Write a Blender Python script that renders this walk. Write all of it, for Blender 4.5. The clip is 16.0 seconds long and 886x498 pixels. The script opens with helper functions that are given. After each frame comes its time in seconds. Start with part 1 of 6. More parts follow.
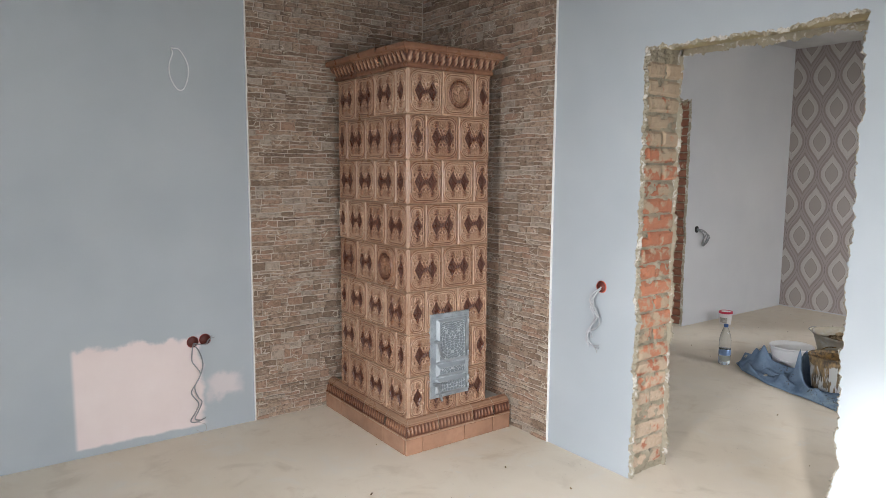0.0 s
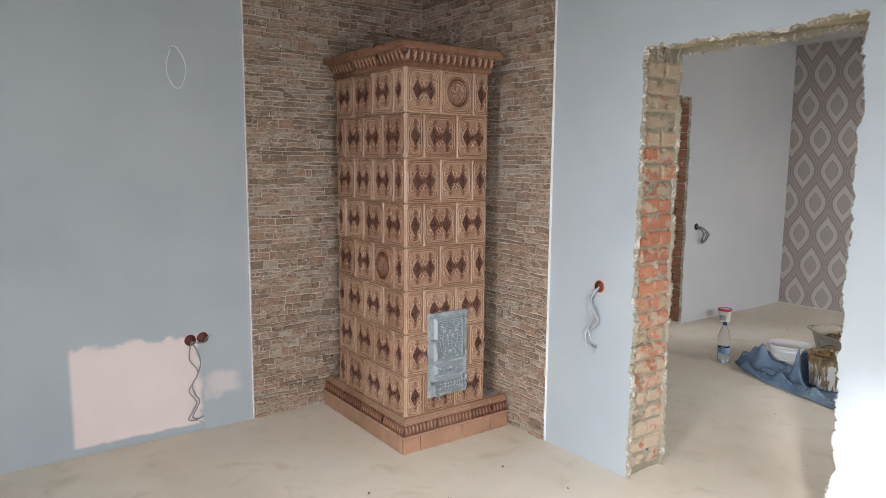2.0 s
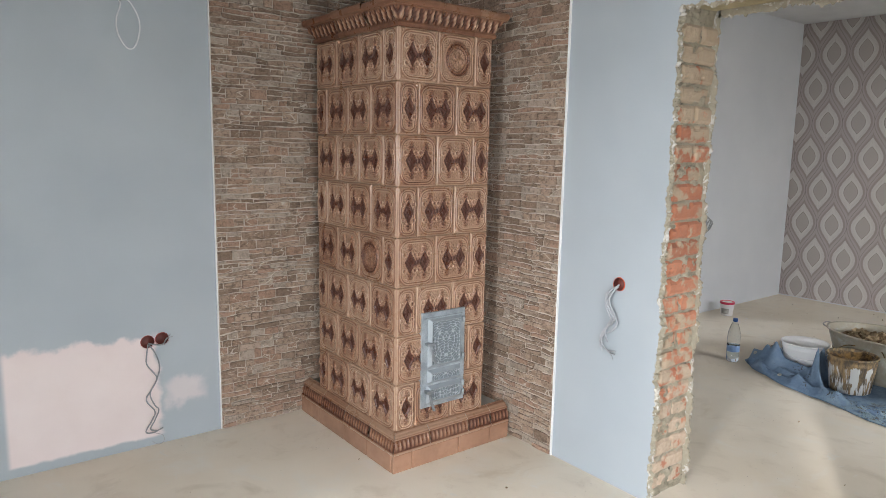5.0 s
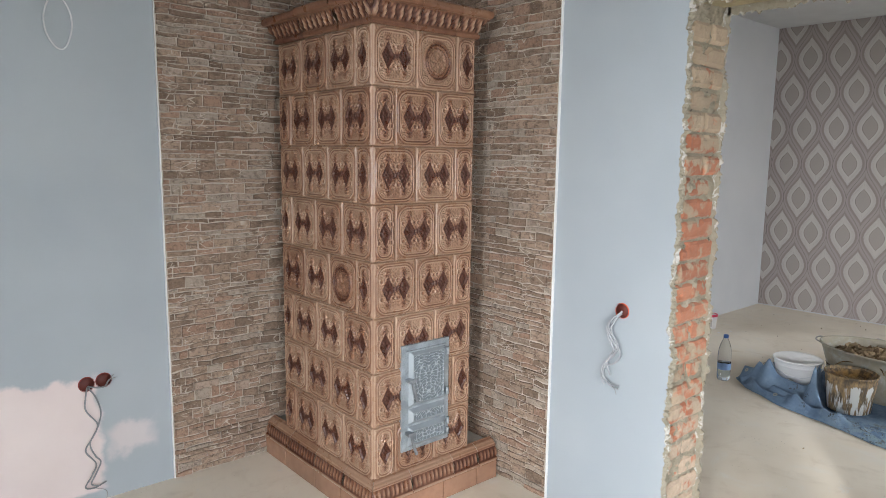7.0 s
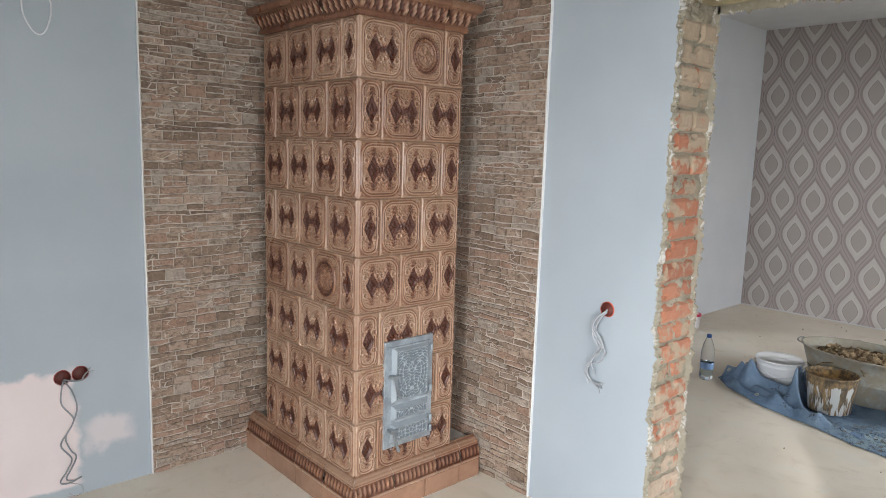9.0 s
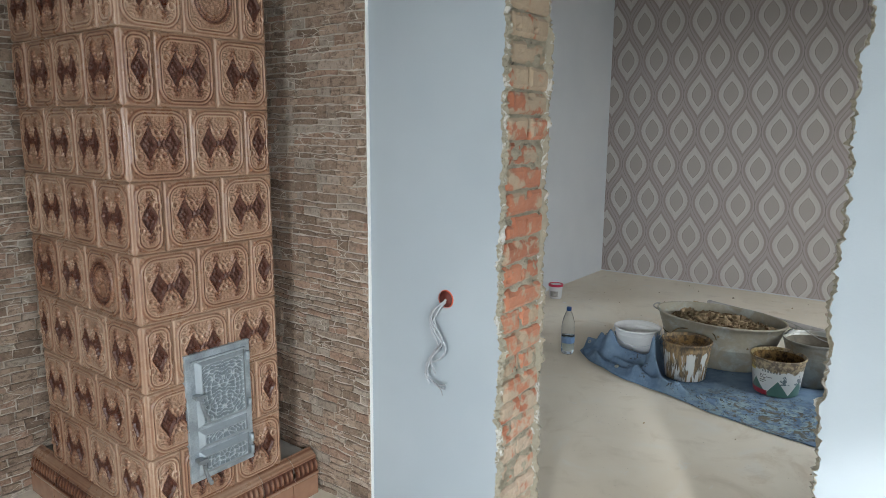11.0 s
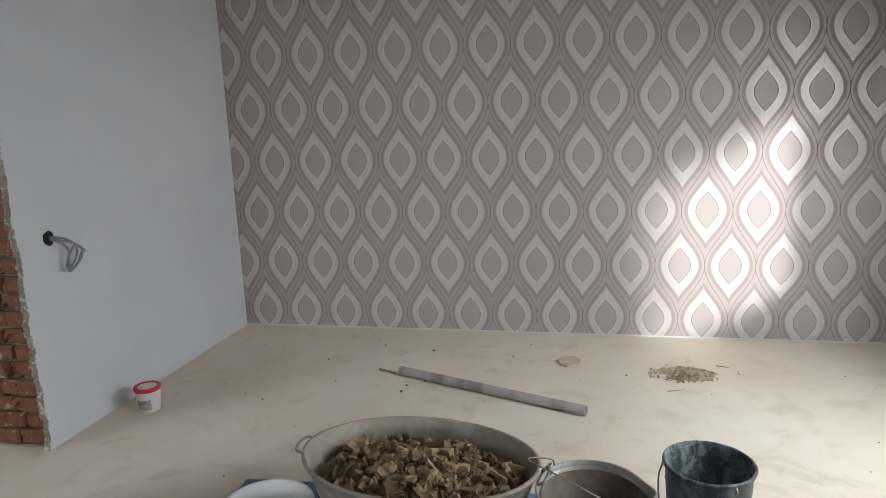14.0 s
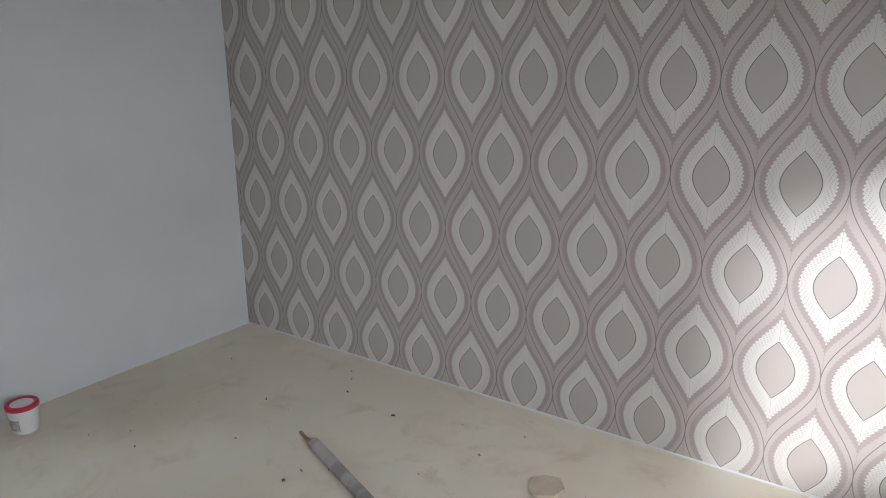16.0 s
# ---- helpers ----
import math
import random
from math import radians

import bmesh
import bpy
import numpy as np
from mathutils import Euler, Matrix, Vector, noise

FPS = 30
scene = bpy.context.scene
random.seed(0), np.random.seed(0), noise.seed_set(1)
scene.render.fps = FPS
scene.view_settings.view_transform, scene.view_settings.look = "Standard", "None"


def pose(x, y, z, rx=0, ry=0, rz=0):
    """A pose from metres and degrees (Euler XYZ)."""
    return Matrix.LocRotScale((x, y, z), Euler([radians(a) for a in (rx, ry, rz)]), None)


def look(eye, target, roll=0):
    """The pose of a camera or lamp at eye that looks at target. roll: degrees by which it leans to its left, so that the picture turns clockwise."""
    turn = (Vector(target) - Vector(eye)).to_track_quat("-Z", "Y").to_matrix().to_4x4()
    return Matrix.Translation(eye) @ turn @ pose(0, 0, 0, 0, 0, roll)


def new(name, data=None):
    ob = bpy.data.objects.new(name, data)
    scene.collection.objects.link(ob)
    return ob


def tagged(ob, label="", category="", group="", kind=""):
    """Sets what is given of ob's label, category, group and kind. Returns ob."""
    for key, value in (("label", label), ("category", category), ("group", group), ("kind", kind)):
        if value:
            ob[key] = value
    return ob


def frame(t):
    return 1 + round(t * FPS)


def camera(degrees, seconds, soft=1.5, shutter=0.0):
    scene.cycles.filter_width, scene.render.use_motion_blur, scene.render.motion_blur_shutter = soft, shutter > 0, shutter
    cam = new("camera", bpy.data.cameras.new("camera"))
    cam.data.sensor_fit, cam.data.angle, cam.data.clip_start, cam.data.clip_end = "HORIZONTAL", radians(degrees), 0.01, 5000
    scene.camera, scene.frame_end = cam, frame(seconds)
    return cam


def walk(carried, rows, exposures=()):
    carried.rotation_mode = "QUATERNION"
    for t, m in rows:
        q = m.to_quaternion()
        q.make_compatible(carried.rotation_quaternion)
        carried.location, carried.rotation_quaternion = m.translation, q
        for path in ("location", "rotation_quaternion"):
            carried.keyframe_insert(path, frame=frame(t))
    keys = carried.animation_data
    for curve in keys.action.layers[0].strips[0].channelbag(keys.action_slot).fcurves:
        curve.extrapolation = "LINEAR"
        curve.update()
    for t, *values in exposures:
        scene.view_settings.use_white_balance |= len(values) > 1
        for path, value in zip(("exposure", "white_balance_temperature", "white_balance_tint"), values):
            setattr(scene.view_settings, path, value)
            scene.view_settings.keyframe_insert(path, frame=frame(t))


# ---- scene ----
cam = camera(66.9, 16.0, soft=0.8)
PATH = [
    (0, (0.05, 0.05, 1.396), (1.215, 1.659, 1.158), 0.3),
    (0.5, (0.069, 0.053, 1.418), (1.202, 1.679, 1.151), -0.2),
    (1, (0.073, 0.056, 1.422), (1.208, 1.68, 1.15), -0.4),
    (1.5, (0.057, 0.05, 1.398), (1.21, 1.665, 1.147), -0.1),
    (2, (0.066, 0.051, 1.419), (1.228, 1.658, 1.164), 0.4),
    (2.5, (0.062, 0.058, 1.42), (1.223, 1.667, 1.165), 0.8),
    (3, (0.058, 0.079, 1.42), (1.239, 1.671, 1.152), 1.0),
    (3.2, (0.057, 0.101, 1.419), (1.255, 1.681, 1.16), 0.7),
    (5.3, (0.302, 0.533, 1.39), (1.52, 2.09, 1.087), 1.1),
    (5.5, (0.337, 0.603, 1.408), (1.592, 2.131, 1.111), 0.2),
    (6, (0.361, 0.713, 1.402), (1.678, 2.195, 1.142), -0.5),
    (6.5, (0.375, 0.736, 1.403), (1.699, 2.213, 1.148), 0.8),
    (7, (0.388, 0.727, 1.412), (1.684, 2.224, 1.132), 0.7),
    (7.5, (0.393, 0.728, 1.401), (1.713, 2.204, 1.122), 1.4),
    (8, (0.398, 0.734, 1.403), (1.709, 2.221, 1.135), 1.5),
    (8.2, (0.4, 0.738, 1.408), (1.714, 2.221, 1.131), 1.6),
    (10.3, (0.457, 0.75, 1.407), (1.846, 2.155, 1.094), 0.2),
    (10.5, (0.525, 0.782, 1.411), (1.97, 2.118, 1.057), -0.9),
    (10.7, (0.632, 0.819, 1.405), (2.144, 2.078, 1.048), -0.9),
    (11, (0.813, 0.869, 1.388), (2.376, 2.063, 1.029), 0.4),
    (11.2, (0.940, 0.913, 1.381), (2.546, 2.049, 1.019), 0.9),
    (11.5, (1.136, 0.989, 1.379), (2.807, 2.016, 0.99), 0.7),
    (11.7, (1.271, 1.040, 1.378), (2.997, 1.967, 0.980), 0.4),
    (12, (1.495, 1.108, 1.371), (3.267, 1.921, 0.922), -0.7),
    (12.2, (1.667, 1.147, 1.358), (3.461, 1.925, 0.938), -1.5),
    (12.5, (1.931, 1.212, 1.345), (3.729, 1.981, 0.927), -2.4),
    (12.7, (2.090, 1.271, 1.345), (3.888, 2.028, 0.907), -2.6),
    (13, (2.306, 1.371, 1.346), (4.146, 2.075, 0.998), -2.7),
    (13.2, (2.445, 1.431, 1.350), (4.299, 2.114, 1.043), -3.4),
    (13.5, (2.665, 1.475, 1.355), (4.565, 2.028, 1.064), -3.8),
    (13.7, (2.829, 1.463, 1.342), (4.743, 1.973, 1.063), -3.3),
    (14, (3.079, 1.413, 1.318), (4.995, 1.823, 0.918), -2.1),
    (14.2, (3.231, 1.365, 1.319), (5.128, 1.832, 0.893), -2.7),
    (14.5, (3.45, 1.263, 1.328), (5.364, 1.714, 0.962), -3.1),
    (14.7, (3.603, 1.170, 1.339), (5.512, 1.593, 0.917), -2.4),
    (15, (3.834, 1.011, 1.353), (5.713, 1.531, 0.91), -0.9),
    (15.2, (3.982, 0.909, 1.356), (5.806, 1.556, 0.852), -0.4),
    (15.5, (4.207, 0.779, 1.363), (5.98, 1.579, 0.9), 0.2),
    (15.7, (4.369, 0.713, 1.379), (6.101, 1.584, 0.886), 0.6),
    (16, (4.625, 0.634, 1.415), (6.213, 1.727, 0.884), -0.3),
]
walk(cam, [(t, look(eye, target, roll)) for t, eye, target, roll in PATH], exposures=((0.0, 1.02, 6600, 11), (3.0, 1.02, 6600, 11), (5.5, 1.12, 6450, 9), (8.2, 1.14, 6400, 9), (10.5, 1.04, 6350, 7), (11.0, 0.80, 6200, 4), (11.5, 0.78, 6250, 5), (12.5, 0.92, 6650, 11), (13.5, 0.86, 6450, 10), (14.5, 0.70, 6350, 9), (16.0, 0.68, 6200, 8)))

# ---- light ----
SUN_WAY = Vector((1.8, 1.0, -0.6))
world = bpy.data.worlds.new("sky")
world.use_nodes = True
scene.world = world
sky = world.node_tree.nodes.new("ShaderNodeTexSky")
sky.sky_type, sky.sun_disc = "NISHITA", False
sky.sun_elevation = math.atan2(0.6, math.hypot(1.8, 1.0))
sky.sun_rotation = math.atan2(-1.8, -1.0)
world.node_tree.links.new(sky.outputs["Color"], world.node_tree.nodes["Background"].inputs["Color"])
world.node_tree.nodes["Background"].inputs["Strength"].default_value = 0.12

sun_data = bpy.data.lights.new("sun", "SUN")
sun_data.energy, sun_data.angle, sun_data.color = 3.1, radians(5.5), (1.0, 0.995, 0.99)
sun = new("sun", sun_data)
sun.matrix_world = look((0, 0, 8), Vector((0, 0, 8)) + SUN_WAY)


def fill_lamp(name, place, target, width, height, watts, color, spread=180):
    """An added area lamp giving soft sky-coloured fill; only some stand in a window's opening."""
    data = bpy.data.lights.new(name, "AREA")
    data.shape, data.size, data.size_y, data.energy, data.color = "RECTANGLE", width, height, watts, color
    data.spread = radians(spread)
    ob = new(name, data)
    ob.matrix_world = look(place, target)
    return ob


SKYLIGHT = (0.92, 0.95, 1.0)
fill_lamp("fill_light", (0.30, -0.42, 1.24), (0.45, 1.0, -0.35), 1.9, 0.70, 36, SKYLIGHT, 160)
# fill added from the west, set in an invented window out of view
fill_lamp("fill_light", (-2.46, 0.10, 1.42), (2.4, 1.75, 0.1), 0.75, 1.1, 13, SKYLIGHT, 60)
fill_lamp("fill_light", (4.85, -0.42, 1.44), (5.45, 1.1, -0.5), 1.6, 0.75, 21, SKYLIGHT, 150)
# the next two brighten far room and hall; no window is built there
fill_lamp("fill_light", (8.90, 4.6, 1.45), (7.0, 4.6, 1.2), 1.6, 1.5, 105, SKYLIGHT)
fill_lamp("fill_light", (3.2, 5.45, 1.5), (3.2, 4.0, 1.0), 1.0, 1.2, 26, SKYLIGHT)

# ---- materials ----
class Nodes:
    """Short hand for building one node material."""

    def __init__(self, name, rough=0.6, metal=0.0, spec=0.5):
        self.mat = bpy.data.materials.new(name)
        self.mat.use_nodes = True
        self.tree = self.mat.node_tree
        self.bsdf = self.tree.nodes["Principled BSDF"]
        self.bsdf.inputs["Roughness"].default_value = rough
        self.bsdf.inputs["Metallic"].default_value = metal
        self.bsdf.inputs["Specular IOR Level"].default_value = spec
        self.coords = self.tree.nodes.new("ShaderNodeTexCoord")

    def put(self, socket, value):
        if isinstance(value, (int, float)):
            socket.default_value = value
        elif isinstance(value, tuple):
            socket.default_value = (*value, 1.0)[: len(socket.default_value)]
        else:
            self.tree.links.new(value, socket)

    def place(self, kind="Object", scale=(1, 1, 1), shift=(0, 0, 0)):
        m = self.tree.nodes.new("ShaderNodeMapping")
        m.inputs["Scale"].default_value, m.inputs["Location"].default_value = scale, shift
        self.tree.links.new(self.coords.outputs[kind], m.inputs["Vector"])
        return m.outputs["Vector"]

    def stretched(self, scale):
        m = self.tree.nodes.new("ShaderNodeMapping")
        m.inputs["Scale"].default_value = scale
        self.tree.links.new(self.world(), m.inputs["Vector"])
        return m.outputs["Vector"]

    def world(self):
        return self.tree.nodes.new("ShaderNodeNewGeometry").outputs["Position"]

    def split(self, vector):
        n = self.tree.nodes.new("ShaderNodeSeparateXYZ")
        self.tree.links.new(vector, n.inputs[0])
        return n.outputs

    def noise(self, scale, detail=4.0, rough=0.55, vector=None, warp=0.0):
        n = self.tree.nodes.new("ShaderNodeTexNoise")
        n.inputs["Scale"].default_value, n.inputs["Detail"].default_value = scale, detail
        n.inputs["Roughness"].default_value, n.inputs["Distortion"].default_value = rough, warp
        self.tree.links.new(vector or self.world(), n.inputs["Vector"])
        return n.outputs["Fac"]

    def cells(self, scale, vector=None, feature="F1", out="Distance"):
        n = self.tree.nodes.new("ShaderNodeTexVoronoi")
        n.feature = feature
        n.inputs["Scale"].default_value = scale
        self.tree.links.new(vector or self.world(), n.inputs["Vector"])
        return n.outputs[out]

    def math(self, op, a, b=0.0, c=0.0):
        n = self.tree.nodes.new("ShaderNodeMath")
        n.operation = op
        for k, v in enumerate((a, b, c)):
            self.put(n.inputs[k], v)
        return n.outputs[0]

    def band(self, value, low, high, to_low=0.0, to_high=1.0):
        n = self.tree.nodes.new("ShaderNodeMapRange")
        n.interpolation_type = "SMOOTHSTEP"
        for k, v in zip(("Value", "From Min", "From Max", "To Min", "To Max"), (value, low, high, to_low, to_high)):
            self.put(n.inputs[k], v)
        return n.outputs[0]

    def mix(self, fac, a, b, mode="MIX"):
        n = self.tree.nodes.new("ShaderNodeMix")
        n.data_type, n.blend_type = "RGBA", mode
        self.put(n.inputs[0], fac), self.put(n.inputs[6], a), self.put(n.inputs[7], b)
        return n.outputs[2]

    def random(self, island=False):
        if island:
            return self.tree.nodes.new("ShaderNodeNewGeometry").outputs["Random Per Island"]
        return self.tree.nodes.new("ShaderNodeObjectInfo").outputs["Random"]

    def bump(self, height, strength=0.3, distance=0.01):
        n = self.tree.nodes.new("ShaderNodeBump")
        n.inputs["Strength"].default_value, n.inputs["Distance"].default_value = strength, distance
        self.tree.links.new(height, n.inputs["Height"])
        self.tree.links.new(n.outputs["Normal"], self.bsdf.inputs["Normal"])

    def dusty(self, amount):
        self.bsdf.inputs["Sheen Weight"].default_value = amount
        self.bsdf.inputs["Sheen Roughness"].default_value = 0.6
        self.bsdf.inputs["Sheen Tint"].default_value = (0.95, 0.86, 0.74, 1.0)

    def done(self, color, rough=None):
        self.put(self.bsdf.inputs["Base Color"], color)
        if rough is not None:
            self.put(self.bsdf.inputs["Roughness"], rough)
        return self.mat


def plain(name, color, rough=0.6, metal=0.0, vary=0.15, grain=60.0, bump=0.15, spec=0.5):
    """One colour with mottling at two scales and a fine relief."""
    n = Nodes(name, rough, metal, spec)
    a, b = n.noise(grain * 0.12), n.noise(grain, 6)
    dark = tuple(c * (1 - vary) for c in color)
    light = tuple(min(1.0, c * (1 + vary)) for c in color)
    c = n.mix(n.band(a, 0.3, 0.7), dark, light)
    c = n.mix(n.band(b, 0.35, 0.75, 0.0, 0.35), c, tuple(v * (1 - 1.4 * vary) for v in color))
    if bump:
        n.bump(b, bump, 0.004)
    return n.done(c, n.band(a, 0.2, 0.8, max(0.02, rough - 0.08), min(1.0, rough + 0.08)))


def wall_paint():
    """Blue-grey wall paint with a roughly rectangular patch left in pink filler."""
    n = Nodes("blue_grey_wall_paint", 0.75, 0, 0.25)
    broad, fine = n.noise(1.3, 3), n.noise(170, 3)
    c = n.mix(n.band(broad, 0.3, 0.7), (0.355, 0.395, 0.425), (0.40, 0.44, 0.468))
    x, y, z = n.split(n.world())
    wob = n.math("MULTIPLY", n.math("SUBTRACT", n.noise(9, 4), 0.5), 0.13)
    xs, zs = n.math("ADD", x, wob), n.math("ADD", z, n.math("MULTIPLY", wob, 1.3))
    big = n.math("MULTIPLY", n.band(x, 0.425, 0.45), n.band(xs, 1.02, 1.06, 1, 0))
    big = n.math("MULTIPLY", big, n.band(zs, 0.50, 0.54, 1, 0))
    side = n.math("MULTIPLY", n.band(xs, 1.04, 1.10), n.band(zs, 0.27, 0.32, 1, 0))
    side = n.math("MULTIPLY", side, n.math("MULTIPLY", n.band(zs, 0.14, 0.19), n.band(xs, 1.20, 1.27, 1, 0)))
    low = n.band(n.math("ADD", z, n.math("MULTIPLY", wob, 0.3)), 0.035, 0.05)
    patch = n.math("MULTIPLY", n.math("MAXIMUM", big, n.math("MULTIPLY", side, 0.6)), low)
    patch = n.math("MULTIPLY", patch, n.band(y, 3.4, 3.45))
    c = n.mix(patch, c, n.mix(n.noise(5, 4), (0.66, 0.56, 0.54), (0.76, 0.68, 0.66)))
    n.bump(n.math("ADD", fine, n.math("MULTIPLY", n.noise(22, 3), 1.5)), 0.12, 0.003)
    return n.done(c)


def white_wall():
    n = Nodes("white_primed_wall", 0.8, 0, 0.25)
    c = n.mix(n.band(n.noise(1.1, 4), 0.3, 0.7), (0.59, 0.605, 0.63), (0.65, 0.66, 0.68))
    c = n.mix(n.band(n.noise(14, 5), 0.62, 0.8, 0, 0.12), c, (0.62, 0.60, 0.56))
    n.bump(n.math("ADD", n.noise(150, 3), n.noise(18, 3)), 0.12, 0.003)
    return n.done(c)


RING = (5.425, 2.572, 0.115)


def screed():
    """Dusty sand-coloured floor screed with whitish smears and dark crumbs."""
    n = Nodes("dusty_floor_screed", 0.6, 0, 0.35)
    broad, mid, fine = n.noise(0.9, 4, 0.6), n.noise(4.5, 5, 0.6, warp=0.6), n.noise(120, 4)
    c = n.mix(n.band(broad, 0.3, 0.72), (0.68, 0.595, 0.475), (0.79, 0.72, 0.61))
    c = n.mix(n.band(mid, 0.52, 0.75, 0, 0.65), c, (0.73, 0.695, 0.625))
    c = n.mix(n.band(mid, 0.48, 0.25, 0, 0.4), c, (0.46, 0.37, 0.26))
    c = n.mix(n.band(n.noise(11, 5, 0.7, warp=1.2), 0.63, 0.72, 0, 0.5), c, (0.68, 0.67, 0.63))
    c = n.mix(n.band(n.noise(2.3, 6, 0.7, warp=1.0), 0.56, 0.72, 0, 0.4), c, (0.50, 0.385, 0.255))
    c = n.mix(n.band(n.noise(7, 6, 0.75, warp=1.8), 0.60, 0.70, 0, 0.5), c, (0.74, 0.71, 0.66))
    x, y, _ = n.split(n.world())
    away = n.math("SQRT", n.math("ADD", n.math("POWER", n.math("SUBTRACT", x, RING[0]), 2), n.math("POWER", n.math("SUBTRACT", y, RING[1]), 2)))
    ring = n.math("MULTIPLY", n.band(n.math("ABSOLUTE", n.math("SUBTRACT", away, RING[2])), 0.012, 0.003), n.band(n.noise(14, 3), 0.35, 0.6, 0.2, 0.8))
    c = n.mix(ring, c, (0.74, 0.71, 0.65))
    specks = n.math("MULTIPLY", n.band(n.cells(34), 0.10, 0.05), n.band(n.noise(3.1), 0.5, 0.62))
    c = n.mix(n.math("MULTIPLY", specks, 0.6), c, (0.20, 0.16, 0.12))
    n.bump(n.math("ADD", n.math("MULTIPLY", fine, 0.5), n.noise(26, 4)), 0.15, 0.004)
    return n.done(c, n.band(mid, 0.3, 0.7, 0.42, 0.66))


PITCH, RISE = 0.2660, 0.3135
WP_Y, WP_Z = 1.150, 1.052


def wallpaper():
    """Taupe wallpaper with staggered silver ogee leaves: a thin ogee line round each cell, a dusky serrated ring, a beaded silver leaf and an outlined eye."""
    n = Nodes("taupe_ogee_wallpaper", 0.5, 0, 0.5)
    _, y, z = n.split(n.world())
    u = n.math("DIVIDE", n.math("SUBTRACT", y, WP_Y), PITCH)
    v = n.math("DIVIDE", n.math("SUBTRACT", z, WP_Z), RISE)
    # every second row is shifted by half a pitch: fold to the nearer of the two lattices
    cols = (n.math("SUBTRACT", u, n.math("ROUND", u)), n.math("SUBTRACT", n.math("FRACT", u), 0.5))
    rows = (n.math("SUBTRACT", v, n.math("MULTIPLY", n.math("ROUND", n.math("MULTIPLY", v, 0.5)), 2.0)),
            n.math("SUBTRACT", n.math("SUBTRACT", v, 1.0), n.math("MULTIPLY", n.math("ROUND", n.math("MULTIPLY", n.math("SUBTRACT", v, 1.0), 0.5)), 2.0)))
    sides = [n.math("MULTIPLY", n.math("ABSOLUTE", q), PITCH) for q in cols]
    highs = [n.math("MULTIPLY", n.math("ABSOLUTE", q), RISE) for q in rows]
    bound = n.math("MULTIPLY", n.math("ADD", n.math("COSINE", n.math("MULTIPLY", rows[0], math.pi)), 1.0), PITCH / 4)
    inside = n.math("LESS_THAN", sides[0], bound)

    def pick(one, other):
        return n.math("ADD", n.math("MULTIPLY", inside, one), n.math("MULTIPLY", n.math("SUBTRACT", 1.0, inside), other))

    a, h = pick(sides[0], sides[1]), pick(highs[0], highs[1])

    def ogee(half, tip, power):
        """Half-width of a pointed leaf at height h."""
        s = n.math("MINIMUM", n.math("DIVIDE", h, tip), 1.0)
        return n.math("MULTIPLY", n.math("POWER", n.math("MULTIPLY", n.math("ADD", n.math("COSINE", n.math("MULTIPLY", s, math.pi)), 1.0), 0.5), power), half)

    eye_half = n.math("MULTIPLY", n.math("COSINE", n.math("MULTIPLY", n.math("MINIMUM", n.math("DIVIDE", h, 0.104), 1.0), math.pi / 2)), 0.060)
    leaf_half, ring_half = ogee(0.103, 0.198, 0.70), ogee(0.121, 0.232, 0.74)
    slope = n.math("MULTIPLY", n.math("SINE", n.math("MULTIPLY", rows[0], math.pi)), PITCH / 4 * math.pi / RISE)
    lean = n.math("SQRT", n.math("ADD", n.math("MULTIPLY", slope, slope), 1.0))
    line = n.math("DIVIDE", n.math("ABSOLUTE", n.math("SUBTRACT", sides[0], bound)), lean)
    saw = n.math("PINGPONG", n.math("MULTIPLY", h, 160.0), 1.0)
    to_leaf = n.math("SUBTRACT", n.math("SUBTRACT", leaf_half, a), n.math("MULTIPLY", saw, 0.006))
    to_ring = n.math("SUBTRACT", n.math("SUBTRACT", ring_half, a), n.math("MULTIPLY", saw, 0.005))
    to_eye = n.math("SUBTRACT", eye_half, a)
    weave = n.noise(420, 2)
    dusk = n.mix(weave, (0.285, 0.235, 0.222), (0.325, 0.272, 0.258))
    band = n.mix(weave, (0.365, 0.315, 0.30), (0.41, 0.355, 0.34))
    eye = n.mix(weave, (0.37, 0.325, 0.302), (0.41, 0.362, 0.338))
    silver = n.mix(weave, (0.52, 0.494, 0.472), (0.60, 0.573, 0.55))
    c = n.mix(n.band(to_ring, -0.003, 0.003), band, dusk)
    rim = n.band(to_leaf, -0.001, 0.001)
    beads = n.math("MULTIPLY", n.math("SINE", n.math("MULTIPLY", h, 502.0)), n.math("SINE", n.math("MULTIPLY", n.math("ADD", a, n.math("MULTIPLY", h, 0.45)), 560.0)))
    outer = n.band(n.math("SUBTRACT", n.math("SUBTRACT", leaf_half, a), n.math("MULTIPLY", n.math("SUBTRACT", leaf_half, eye_half), 0.62)), 0.006, -0.004)
    beaded = n.math("MULTIPLY", outer, n.band(beads, 0.10, 0.45))
    c = n.mix(rim, c, n.mix(n.math("MULTIPLY", beaded, 0.55), silver, (0.36, 0.325, 0.305)))
    c = n.mix(n.band(to_eye, -0.0008, 0.0004), c, (0.14, 0.115, 0.11))
    c = n.mix(n.band(to_eye, 0.0024, 0.0036), c, eye)
    c = n.mix(n.math("MULTIPLY", n.band(line, 0.0022, 0.0008), 0.9), c, (0.14, 0.115, 0.11))
    c = n.mix(n.band(n.noise(0.8, 3), 0.3, 0.75, 0, 0.12), c, (0.30, 0.27, 0.25))
    in_silver = n.math("MULTIPLY", rim, n.band(to_eye, 0.0, -0.001))
    n.put(n.bsdf.inputs["Metallic"], n.math("MULTIPLY", in_silver, 0.12))
